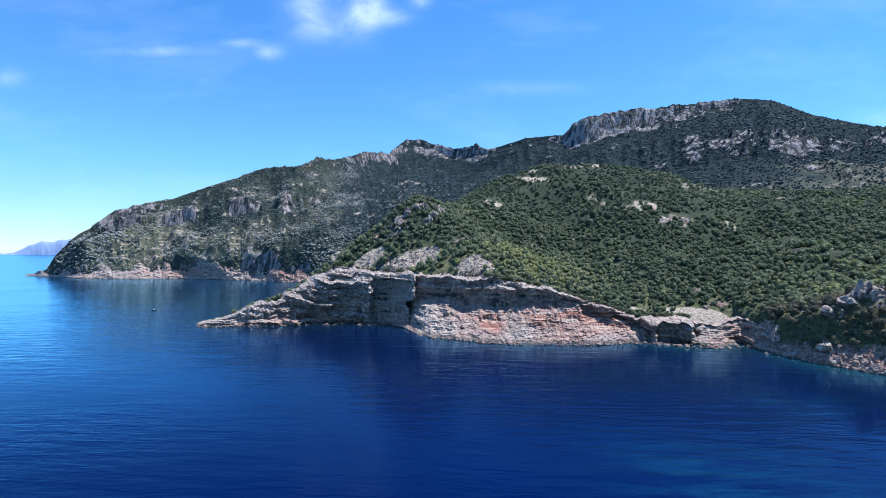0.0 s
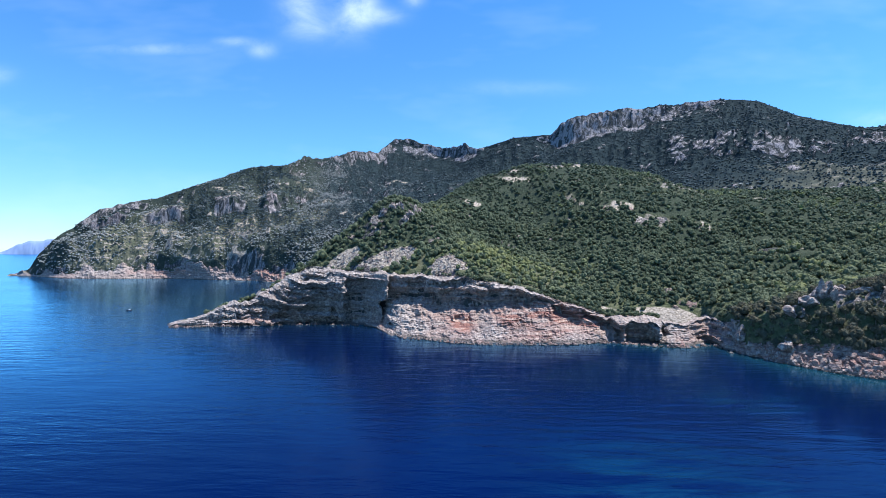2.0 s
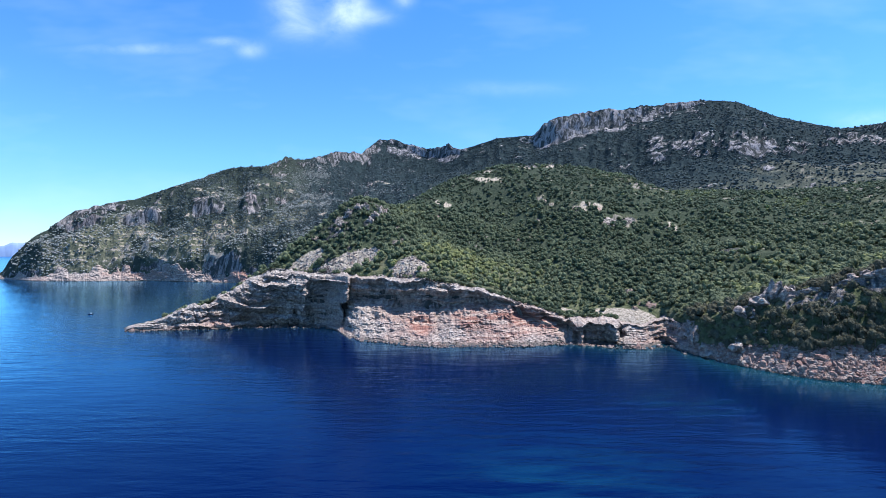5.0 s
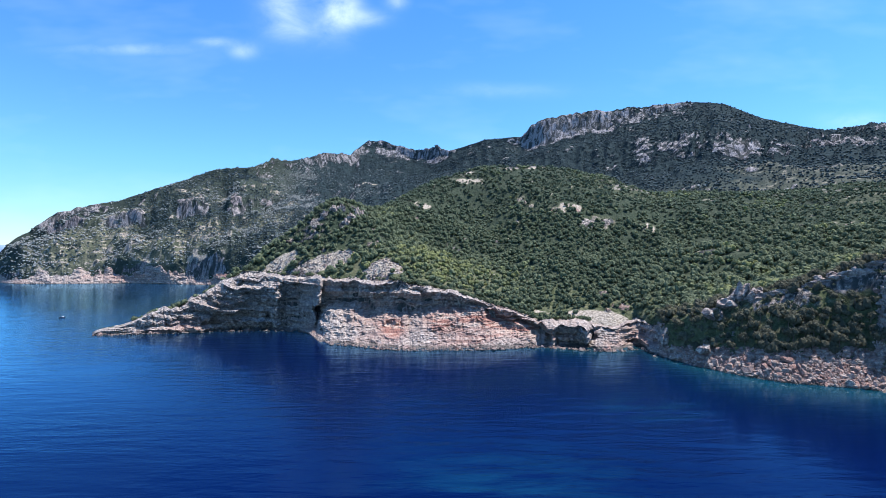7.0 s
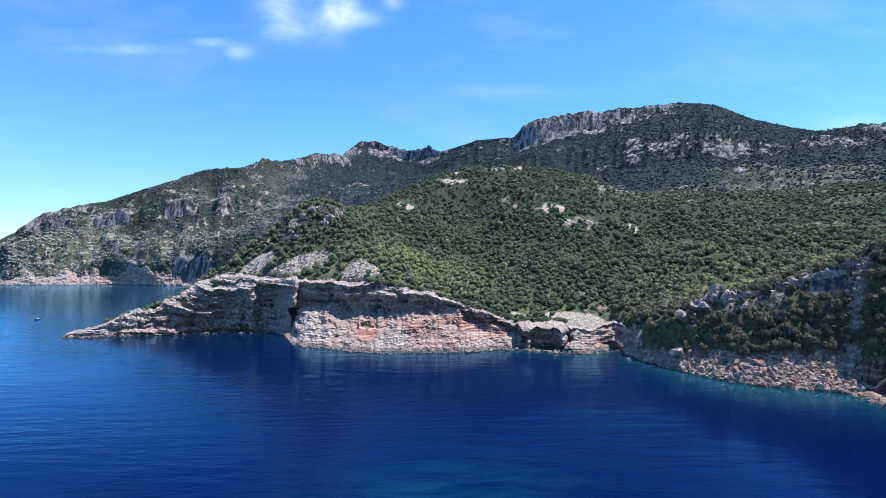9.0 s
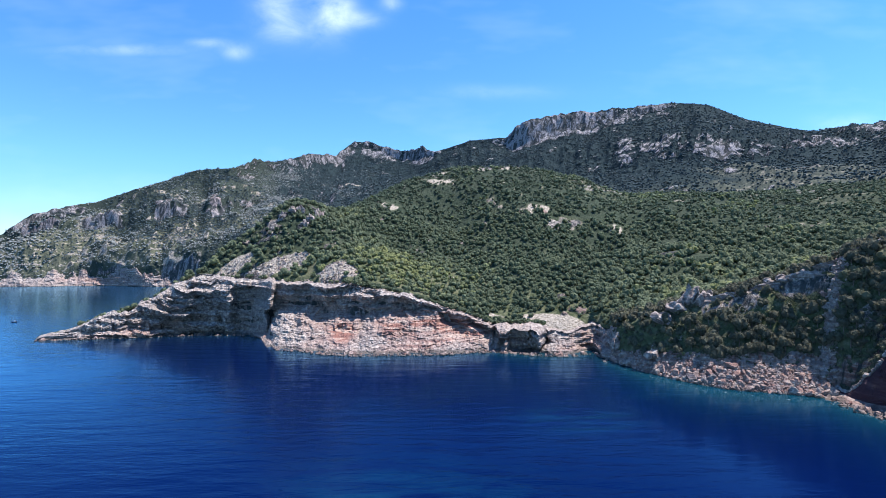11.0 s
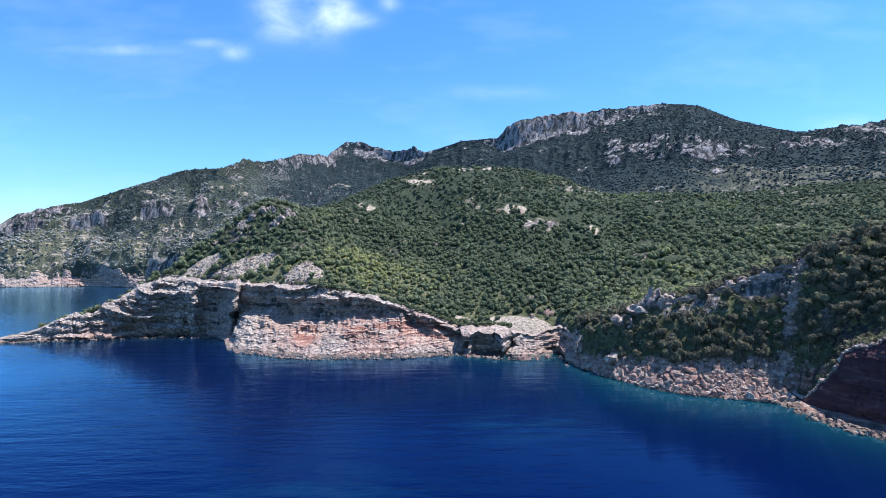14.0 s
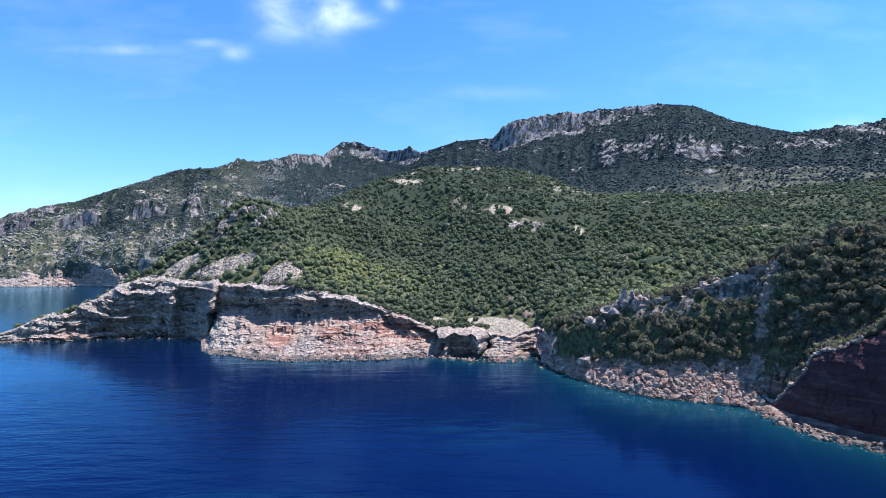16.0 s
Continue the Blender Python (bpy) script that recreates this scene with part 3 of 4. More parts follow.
# ---- the headland's cliffs: a sheet of broken strata from the waterline to the brink ----
def cliff_sheet(name, a0, a1, da, rows, foot, brink, label, shape, red_of, seed, cap=0.0, mat=ROCK, relief=1.0, metres=5.3, alcoves=(), beds=1.0, wall=None, crest=2.0, warp=None):
    """foot(a), brink(a): distance and height of the sheet's lower and upper edges; shape(a, v): the share of the way back at height share v."""
    a = np.arange(a0, a1, da)
    v = np.linspace(0, 1, rows)
    A, V = np.meshgrid(a, v)
    W = A + (warp(A, V) if warp else 0.0)
    (r0, z0), r1, z1 = foot(W), brink(W)[0], brink(A)[1]
    z = z0 + (z1 - z0) * V
    r = r0 + (r1 - r0) * shape(W, V)
    u = A * metres                                    # metres along the coast
    tilt = z + 0.03 * u + 2.6 * fbm(u / 26, z / 40, u * 0, 3, seed)
    sheer = wall(A, V) if wall else 1.0
    # beds: each face leans out towards its top, then a lit tread steps back
    bed = 0
    for thick, amp, sd, share in ((7.5, 3.6, 1, sheer), (3.1, 2.0, 2, 0.35 + 0.65 * sheer), (1.25, 0.8, 3, 1.0), (0.7, 0.4, 4, 1.0)):
        w = tilt / thick + 0.22 * fbm(u / (thick * 3), z / thick, u * 0, 2, seed + sd)
        k = np.floor(w)
        f = w - k
        run = u / (thick * 3.2)
        jut = value_noise(run, k, k * 0, seed + sd)
        nxt = value_noise(run, k + 1, k * 0, seed + sd)
        saw = np.where(f < 0.72, 0.5 - f / 0.72, -0.5 + (f - 0.72) / 0.28)
        bed = bed + amp * share * (saw * (0.35 + 1.0 * jut) + 0.9 * (jut + (nxt - jut) * ease(f, 0.72, 1.0) - 0.5))
    bed = bed * beds
    # upright joints and blocks
    crack = 0
    for width, amp, sd in ((11.0, 2.0, 11), (4.2, 1.5, 12), (1.6, 0.7, 13)):
        w = u / width + 0.4 * fbm(u / 9, z / 6, u * 0, 2, seed + sd)
        cell = np.floor(w)
        lv = np.floor(tilt / (width * 0.8))
        crack = crack + (0.2 + 0.8 * sheer) * amp * (2 * hash3(cell.astype(np.int64), lv.astype(np.int64), np.zeros_like(cell, dtype=np.int64), seed + sd) - 1) * 0.5
        crack = crack + amp * 0.35 * (ease(np.abs(w - cell - 0.5), 0.36, 0.5))
    rough = fbm(u / 20, z / 14, r * 0, 4, seed + 31) * (2.4 + 2.2 * (1 - sheer)) + np.abs(fbm(u / 6, z / 9, r * 0, 3, seed + 33)) * 2.0 * (1.3 - sheer) + fbm(u / 1.6, z / 1.2, r * 0, 3, seed + 35) * 0.55 + fbm(u / 5.5, z / 2.2, r * 0, 4, seed + 37) * 1.7 * (1 - sheer)
    if cap:
        r = r + np.maximum(0, (V - 0.94) / 0.06) * cap
    edge = ease(V, 0, 0.06) * (1 - 0.45 * ease(V, 0.92, 1.0))
    size = np.clip((z1 - z0) / 18.0, 0.12, 1.0) * (relief(A) if callable(relief) else relief)
    push = (bed + crack + rough) * edge * size
    r = r + push
    wob = 0.25 * fbm(u / 5, z / 4, u * 0, 3, seed + 51)
    for a_, w_, lo, hi, deep in alcoves:
        r = r + deep * ease(w_ - np.abs(A - a_) + wob * (0.7 + 0.8 * w_), 0, max(0.3, 0.35 * w_)) * ease(V + 0.1 * wob, lo, lo + 0.07) * (1 - ease(V + 0.2 * wob, hi - 0.05, hi))
    z = z + size * 0.8 * fbm(u / 3.5, r / 3.5, z / 3.5, 3, seed + 41) * edge + (size * crest * fbm(u / 7, u * 0, u * 0, 4, seed + 43)) * ease(V, 0.6, 1.0)
    X, Y = CX + r * np.sin(np.radians(A)), CY + r * np.cos(np.radians(A))
    red = red_of(A, V, z, u)
    wet = (1 - ease(z + 0.5 * fbm(u / 2, z * 0, z * 0, 2, 5), 0.5, 1.5)) * 0.8
    me = np_mesh(name, np.stack([X, Y, z], -1).reshape(-1, 3), grid_faces(*A.shape), mat, {"red": np.clip(red, 0, 1), "wet": wet}, smooth=False)
    return tagged(new(name, me), label, "cliff", kind="structure")


WALL_FOOT = [(-40, 0.0), (-26, 0.35), (-24, 0.15), (-21, 0.05), (-13.2, 0.02), (-12.2, 0.50), (-10.5, 0.58), (-8.6, 0.60), (-7.5, 0.50), (-4, 0.52), (0, 0.64), (3, 0.76), (5, 0.80), (6.5, 0.55), (8, 0.72), (11, 0.55), (11.8, 0.10), (15.8, 0.12), (16.6, 0.93), (24, 0.93)]
wall_foot = line(WALL_FOOT, 1, 0.2)


def headland_shape(A, V):
    """A broken apron up to the wall's foot, then a wall that leans a little over it."""
    h = np.clip(wall_foot(A) + 0.05 * fbm(A * 1.6, A * 0, A * 0, 3, 401), 0.02, 0.98)
    sheer = 1 - ease(h, 0.12, 0.34)
    up = np.clip((V - h) / (1 - h), 0, 1)
    ramp = np.where(V < h, 1.02 * np.clip(V / h, 0, 1) ** 0.85, 1.04 - 0.14 * up + 0.10 * up ** 8)
    cut = np.where(V < h, 0.25 * V / h, 0.28 - 0.14 * up + 0.86 * np.maximum(up - 0.62, 0) ** 3 / 0.38 ** 3)
    k = 1 - ease(A, -25.5, -21.5)
    return (ramp * (1 - sheer) + cut * sheer) * (1 - k) + V ** 0.9 * k


def headland_warp(A, V):
    """The buttress spreads at its toe; all upright edges waver."""
    return 1.1 * (1 - V) ** 3 * np.exp(-((A + 12.7) / 1.6) ** 2) + 0.55 * fbm(A * 0.35, V * 4.5, A * 0, 3, 411) * ease(V, 0.02, 0.2)


def headland_wall(A, V):
    """How sheer the rock stands: 1 on the walls, 0 on the aprons."""
    return np.clip(ease(V - wall_foot(A), -0.05, 0.06), 0.0, 1.0)


def headland_red(A, V, z, u):
    n = fbm(u / 14, z / 5, u * 0, 4, 91)
    r = (0.06 + 0.32 * ease(n, -0.3, 0.6)) * ease(A, -12.5, -8) * (1 - 0.8 * headland_wall(A, V) * (A < 5))
    r = r + 1.4 * bump_at(A, V, 2.6, 0.52 + 0.02 * (A - 2.6), 4.0, 0.16) * ease(n, -1.0, 0.0) + 1.2 * bump_at(A, V, -5.2, 0.25, 1.3, 0.10) + 1.3 * bump_at(A, V, 8.4, 0.58, 2.0, 0.26) + 0.7 * bump_at(A, V, 5.8, 0.7, 1.2, 0.2)
    r = r + 0.35 * bump_at(A, V, 4, 0.2, 5, 0.2) * ease(n, -0.2, 0.5) + 0.35 * bump_at(A, V, 19, 0.3, 3, 0.5) * ease(n, -0.3, 0.5) + 0.6 * bump_at(A, V, -27, 0.15, 5, 0.3) + 0.5 * bump_at(A, V, -13.6, 0.12, 1.0, 0.1)
    return r


cliff_sheet("headland_cliff", -33.9, 23.4, 0.07, 170,
            lambda a: (shore_r(a) - 1.0, np.full_like(a, -1.5)), lambda a: (top_r(a) + 1.0, np.maximum(top_z(a) + 0.6, -1.0)),
            "stratified grey limestone sea cliff with rust-red and pink beds", headland_shape, headland_red, 100, 9.0, relief=lambda a: 1.0 + 0.7 * (1 - ease(a, -22, -16)),
            alcoves=((-14.9, 2.3, 0.05, 0.86, 9.0), (-13.0, 1.0, 0.0, 0.50, 1.5), (-18.2, 0.45, 0.0, 0.36, 4.0), (-21.8, 2.4, 0.20, 0.40, 3.4), (-20.0, 0.7, 0.52, 0.66, 3.0), (-23.8, 1.0, 0.10, 0.30, 2.6), (-16.9, 0.5, 0.42, 0.6, 3.0),
                     (-9.6, 1.0, 0.66, 0.93, 3.4), (-5.4, 1.7, 0.60, 0.95, 3.2), (-7.6, 0.5, 0.52, 0.66, 3.0), (-1.6, 0.8, 0.66, 0.90, 3.0), (1.2, 1.3, 0.66, 0.93, 3.0), (-5.4, 0.9, 0.16, 0.34, 3.4), (-3.9, 0.5, 0.20, 0.36, 2.6),
                     (5.6, 0.7, 0.55, 0.84, 4.5), (9.6, 1.5, 0.66, 0.90, 4.0), (13.9, 1.9, 0.10, 0.86, 6.5), (10.9, 0.3, 0.05, 0.7, 3.0), (20.6, 1.4, 0.0, 0.36, 4.0)), wall=headland_wall, warp=headland_warp)
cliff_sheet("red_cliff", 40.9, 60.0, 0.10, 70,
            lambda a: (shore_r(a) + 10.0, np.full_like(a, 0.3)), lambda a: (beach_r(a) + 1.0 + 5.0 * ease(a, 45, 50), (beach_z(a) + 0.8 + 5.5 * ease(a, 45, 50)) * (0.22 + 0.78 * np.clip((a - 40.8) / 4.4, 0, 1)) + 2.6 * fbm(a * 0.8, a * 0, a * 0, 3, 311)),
            "dark red earthen sea cliff in shade", lambda A, V: 0.2 * V + 0.2 * V ** 6, lambda A, V, z, u: 0.85 + 0 * A, 300, 14.0, SHADED_EARTH, 0.40, beds=0.35)
cliff_sheet("rock_shelf", 40.6, 60.0, 0.10, 30,
            lambda a: (shore_r(a) - 1.5, np.full_like(a, -0.8)), lambda a: (shore_r(a) + 13.0, 1.8 + 0 * a),
            "low wave-cut shelf of reddish rock at the cliff's foot", lambda A, V: V, lambda A, V, z, u: 0.6 + 0 * A, 340)
cliff_sheet("upper_crag", 28.6, 44.5, 0.10, 40,
            lambda a: (top_r(a) - 4.0, top_z(a) - 10.5 - 1.5 * np.sin(a * 1.7)), lambda a: (top_r(a) - 2.5, top_z(a) + 0.4),
            "shaded grey rock band below the brow of the wooded slope", lambda A, V: 0.3 - 0.3 * V, lambda A, V, z, u: 0.1 + 0 * A, 500, 0.0, ROCK, 0.7)

cliff_sheet("shore_crag", 22.7, 30.2, 0.08, 44,
            lambda a: (beach_r(a) + 2.0, beach_z(a) - 3.0), lambda a: (top_r(a) + 2.5, top_z(a) + 1.6 - 3.5 * ease(a, 27.5, 30)),
            "dark grey jointed crag rising from the boulder shore", lambda A, V: 0.7 * V + 0.3 * V ** 3, lambda A, V, z, u: 0.12 + 0 * A, 540, 3.5, ROCK, 0.85)


def far_red(A, V, z, u):
    n = fbm(u / 30, z / 12, u * 0, 3, 191)
    return 0.08 + 0.30 * ease(n, -0.3, 0.6) + 0.75 * bump_at(A, V, -21.2, 0.5, 1.4, 0.6) + 0.5 * bump_at(A, V, -30.5, 0.3, 1.2, 0.5)


cliff_sheet("far_coast_cliff", -41.8, -18.6, 0.06, 56,
            lambda a: (foot_r(a) - 2.0, np.full_like(a, -1.5)), lambda a: (0.12 * foot_r(a) + 0.88 * bench_r(a) + 3.0, np.maximum(3.0, np.minimum(bench_z(a), 40.0) * (0.66 + 0.34 * fbm(a / 0.9, a * 0, a * 0, 4, 205)))),
            "pinkish-grey eroded sea cliff along the far bay", lambda A, V: 0.9 * V + 0.1 * V ** 3, far_red, 700, 12.0, ROCK, 1.05, 17.0, beds=0.06, wall=lambda A, V: 0.0, crest=0.6)


# ---- woods ----
ICO = bmesh.new()
bmesh.ops.create_icosphere(ICO, subdivisions=1, radius=1.0)
ICO_V = np.array([v.co for v in ICO.verts])
ICO_F = np.array([[v.index for v in f.verts] for f in ICO.faces])
ICO.free()


OCT_V = np.array([(1, 0, 0), (0, 1, 0), (-1, 0, 0), (0, -1, 0), (0, 0, 1), (0, 0, -1)], float)
OCT_F = np.array([(0, 1, 4), (1, 2, 4), (2, 3, 4), (3, 0, 4), (1, 0, 5), (2, 1, 5), (3, 2, 5), (0, 3, 5)])


def crown_arrays(rng, clumps, tufts, tall=0.8, tuft_size=0.30, base=(ICO_V, ICO_F)):
    """A crown of about unit half width, its middle at the origin: clumps of foliage with loose tufts round them. Triangles."""
    V, F, at = [], [], 0
    for c in range(clumps):
        ang, rad = rng.uniform(0, 2 * np.pi), (0.0 if c == 0 else rng.uniform(0.35, 0.62))
        mid = np.array([rad * np.cos(ang), rad * np.sin(ang), rng.uniform(-0.3, 0.4) * tall])
        size = rng.uniform(0.42, 0.62) if clumps > 1 else 0.85
        turn = np.array(Euler(rng.uniform(-3, 3, 3)).to_matrix())
        v = (base[0] @ turn.T) * size * rng.uniform(0.72, 1.22, (len(base[0]), 1)) * np.array([1, 1, tall]) + mid
        V.append(v), F.append(base[1] + at)
        at += len(v)
        for t in range(tufts):
            d = rng.normal(size=3)
            d[2] = abs(d[2]) * 0.9 - 0.25
            d /= np.linalg.norm(d)
            p = mid + d * size * np.array([1, 1, tall]) * rng.uniform(0.85, 1.2)
            e1 = np.cross(d, rng.normal(size=3))
            e1 /= np.linalg.norm(e1) + 1e-6
            e2 = d * 0.4 + np.cross(d, e1) * rng.uniform(-1.0, 1.0)
            w = tuft_size * rng.uniform(0.6, 1.3)
            V.append(np.array([p - e1 * w * 0.6, p + e1 * w * 0.6, p + e2 * w, p - e2 * w * 0.4 + e1 * w * 0.1]))
            F.append(np.array([[0, 1, 2], [1, 0, 3]]) + at)
            at += 4
    return np.concatenate(V), np.concatenate(F)


def scatter(rng, count, weight):
    """Places on the land by cell weight: position, bearing, distance."""
    q = LV
    e1, e2 = q[1:, :-1] - q[:-1, :-1], q[:-1, 1:] - q[:-1, :-1]
    area = np.abs(e1[..., 0] * e2[..., 1] - e1[..., 1] * e2[..., 0])
    w = (area * weight[:-1, :-1]).ravel()
    pick = rng.choice(len(w), size=count, p=w / w.sum())
    i, j = np.unravel_index(pick, area.shape)
    s, t = rng.random((2, count, 1))
    p = (1 - s) * ((1 - t) * q[i, j] + t * q[i, j + 1]) + s * ((1 - t) * q[i + 1, j] + t * q[i + 1, j + 1])
    return p


def thin(p, gap):
    """Keeps one place per square of the given width."""
    key = np.floor(p[:, 0] / gap).astype(np.int64) * 1000003 + np.floor(p[:, 1] / gap).astype(np.int64)
    return p[np.sort(np.unique(key, return_index=True)[1])]


def sunny(q):
    """Yellower, younger growth on the open flank above the brink; the far west paler, for bright scrub and haze alike.
    """
    a, r = np.degrees(np.arctan2(q[:, 0] - CX, q[:, 1] - CY)), np.hypot(q[:, 0] - CX, q[:, 1] - CY)
    far_off = ease(r, 700, 820)
    return 0.85 * bump_at(a, r, 2.5, 364, 8.0, 38) + 0.3 * bump_at(a, r, 30, 560, 12, 60) + far_off * ((0.52 + 0.75 * fbm(q[:, 0] / 60, q[:, 1] / 60, q[:, 2] * 0, 4, 61)) * ease(-a, 10, 17) - 0.25 * ease(a, -10, -2))


def woods(name, label, seed, p, half, clumps, tufts, mat, lift=0.55, variants=12, base=(OCT_V, OCT_F), height=1.3):
    """One joined wood: crowns on short stems at the places p."""
    rng = np.random.default_rng(seed)
    kinds = [crown_arrays(rng, clumps, tufts, rng.uniform(0.7, 1.0), 0.23, base) for _ in range(variants)]
    which = rng.integers(0, variants, len(p))
    V, F, T, at = [], [], [], 0
    patch = 0.7 * fbm(p[:, 0] / 40, p[:, 1] / 40, p[:, 2] * 0, 3, seed) + 0.8 * fbm(p[:, 0] / 120, p[:, 1] / 120, p[:, 2] * 0, 3, seed + 5)
    for k, (cv, cf) in enumerate(kinds):
        q = p[which == k]
        n = len(q)
        if not n:
            continue
        ang = rng.uniform(0, 2 * np.pi, n)
        size = half * np.clip(np.exp(rng.normal(0, 0.32, n)), 0.5, 1.55) * (1 + 0.22 * np.clip(patch[which == k], -1, 1))
        c, s = np.cos(ang)[:, None], np.sin(ang)[:, None]
        x, y, z = cv[:, 0], cv[:, 1], cv[:, 2]
        v = np.stack([c * x - s * y, s * x + c * y, np.repeat(z[None] * height, n, 0) + lift], -1) * size[:, None, None] + q[:, None]
        V.append(v.reshape(-1, 3))
        F.append((cf[None] + (np.arange(n) * len(cv))[:, None, None] + at).reshape(-1, 3))
        T.append(np.repeat(np.clip(0.40 + 0.42 * patch[which == k] + rng.normal(0, 0.2, n) + sunny(q), 0, 1), len(cv)))
        at += n * len(cv)
    me = np_mesh(name, np.concatenate(V), np.concatenate(F), mat, {"tint": np.concatenate(T)}, smooth=False)
    return tagged(new(name, me), label, "trees", kind="stuff")


def forest_weight():
    n = fbm(LV[..., 0] / 30, LV[..., 1] / 30, LV[..., 2] * 0, 3, 7)
    w = (1 - 0.9 * ease(LROCK, 0.25, 0.7)) * np.where(LTERR > 0.3, np.where(LA > 17, 0.95, 0.55), 1 - 0.96 * ease(LBARE, 0.15, 0.55)) * (0.75 + 0.5 * ease(n, -0.4, 0.4))
    big = fbm(LV[..., 0] / 95, LV[..., 1] / 95, LV[..., 2] * 0, 3, 19)
    w = w * np.where((LA < -13) & (LR > 700), (1.1 + 1.9 * ease(big, -0.3, 0.25)) * np.where(LTERR > 0.3, 1.2, 1.0), 1.0)
    w = w * (LV[..., 2] > 6) * (LA > -40.3) * (LS > 1.0) * ease(n + 0.95, 0.0, 0.3)
    w = w * (1 - 0.95 * (LA > 29) * (LA < 41.5) * ease(LS, 1.42, 1.50) * (1 - ease(LS, 2.0, 2.04)))
    w = w * (1 - 0.35 * (LA > 22.4) * (1 - ease(LA, 28.5, 29.5)) * ease(LS, 0.95, 1.0) * (1 - ease(LS, 2.0, 2.05)))
    w = w * (1 - 0.97 * bump_at(LA - 1.1 * (LS - 1.0), LS, 40.3, 1.3, 0.7, 0.7))
    front = (LA < 23) & (LS < 2.15)
    return np.where(front, 0, w)


rng = np.random.default_rng(4)
FW = forest_weight()
NEAR_BOX = (LA > 22.8) & (LS < 2.5) & (LA < 56)
near = thin(scatter(rng, 6000, FW * NEAR_BOX * (LS > np.where(LA < 41, 1.06, 0.98)) * (1 + 3.5 * (LA > 40.5) * (LS < 1.4))), 3.0)
near = near[np.argsort(near[:, 0] * 0.4 + near[:, 1] + rng.uniform(0, 25, len(near)))]
SINGLE, near_rest = near[:290], near[290:]
mid = thin(scatter(rng, 16000, FW * ~NEAR_BOX * (LR < 470)), 1.6)[:9600]
hill = thin(scatter(rng, 20000, FW * (LR >= 470) * (LR < 760)), 2.2)[:13500]
far = thin(scatter(rng, 62000, FW * (LR >= 760) * (LS < 10.85) * (1 + 0.9 * (LA < -13) * (LS < 9.4))), 2.6)[:52000]
woods("pine_wood", "dense green pine wood on the slope above the cliffs", 11, mid, 2.05, 3, 9, PINE, base=(ICO_V, ICO_F))
woods("slope_wood", "pines and shrubs crowding the shaded shore slope", 12, near_rest, 2.2, 5, 14, SHADED_PINE, base=(ICO_V, ICO_F))
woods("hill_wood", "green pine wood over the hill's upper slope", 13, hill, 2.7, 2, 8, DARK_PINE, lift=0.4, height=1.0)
woods("mountain_wood", "dark green woodland and scrub on the mountainside", 14, far, 2.2, 1, 2, HAZED_PINE, lift=0.3, height=0.75)


scrub = scatter(rng, 2600, ((LA > 23) & (LA < 56) & (LS > np.where(LA > 40.2, 0.6, 1.0)) & (LS < 2.4)) * (1 + 3.0 * (LA > 40) * (1 + 2 * (LS < 1.2)) + 5.0 * (LA < 30) * (LS < 1.8)) * (1 - 0.97 * bump_at(LA - 1.1 * (LS - 1.0), LS, 40.3, 1.3, 0.6, 0.7)))
woods("maquis_scrub", "low grey-green scrub clinging to the shore slope", 17, scrub, 1.15, 2, 6, SHADED_PINE, 0.3)


def brink_places(rg, count, a0, a1):
    a = rg.uniform(a0, a1, count)
    r = top_r(a) + rg.uniform(3.0, 11.0, count)
    return np.stack([CX + r * np.sin(np.radians(a)), CY + r * np.cos(np.radians(a)), top_z(a) + rg.uniform(0.2, 1.2, count)], -1)


edge_bush = np.concatenate([brink_places(rng, 560, -5.5, 16.2), brink_places(rng, 60, -21.5, -6)])
woods("brink_scrub", "grey-green bushes overhanging the cliff's brink", 18, edge_bush, 1.35, 3, 9, PINE, 0.2)


# ---- pines that stand singly on the near slope ----
def part(name, me, parent, label=""):
    ob = new(name, me)
    ob.parent = parent
    return tagged(ob, label) if label else ob


def tube(points, radii, sides=6):
    """Vertices and faces of a tapering limb through the points."""
    V, F = [], []
    for i, (p, r) in enumerate(zip(points, radii)):
        d = Vector(points[min(i + 1, len(points) - 1)]) - Vector(points[max(i - 1, 0)])
        q = d.to_track_quat("Z", "Y")
        for k in range(sides):
            t = 2 * math.pi * k / sides
            V.append(Vector(p) + q @ Vector((r * math.cos(t), r * math.sin(t), 0)))
    for i in range(len(points) - 1):
        for k in range(sides):
            a, b = i * sides + k, i * sides + (k + 1) % sides
            F.append((a, b, b + sides, a + sides))
    return np.array(V), np.array(F)


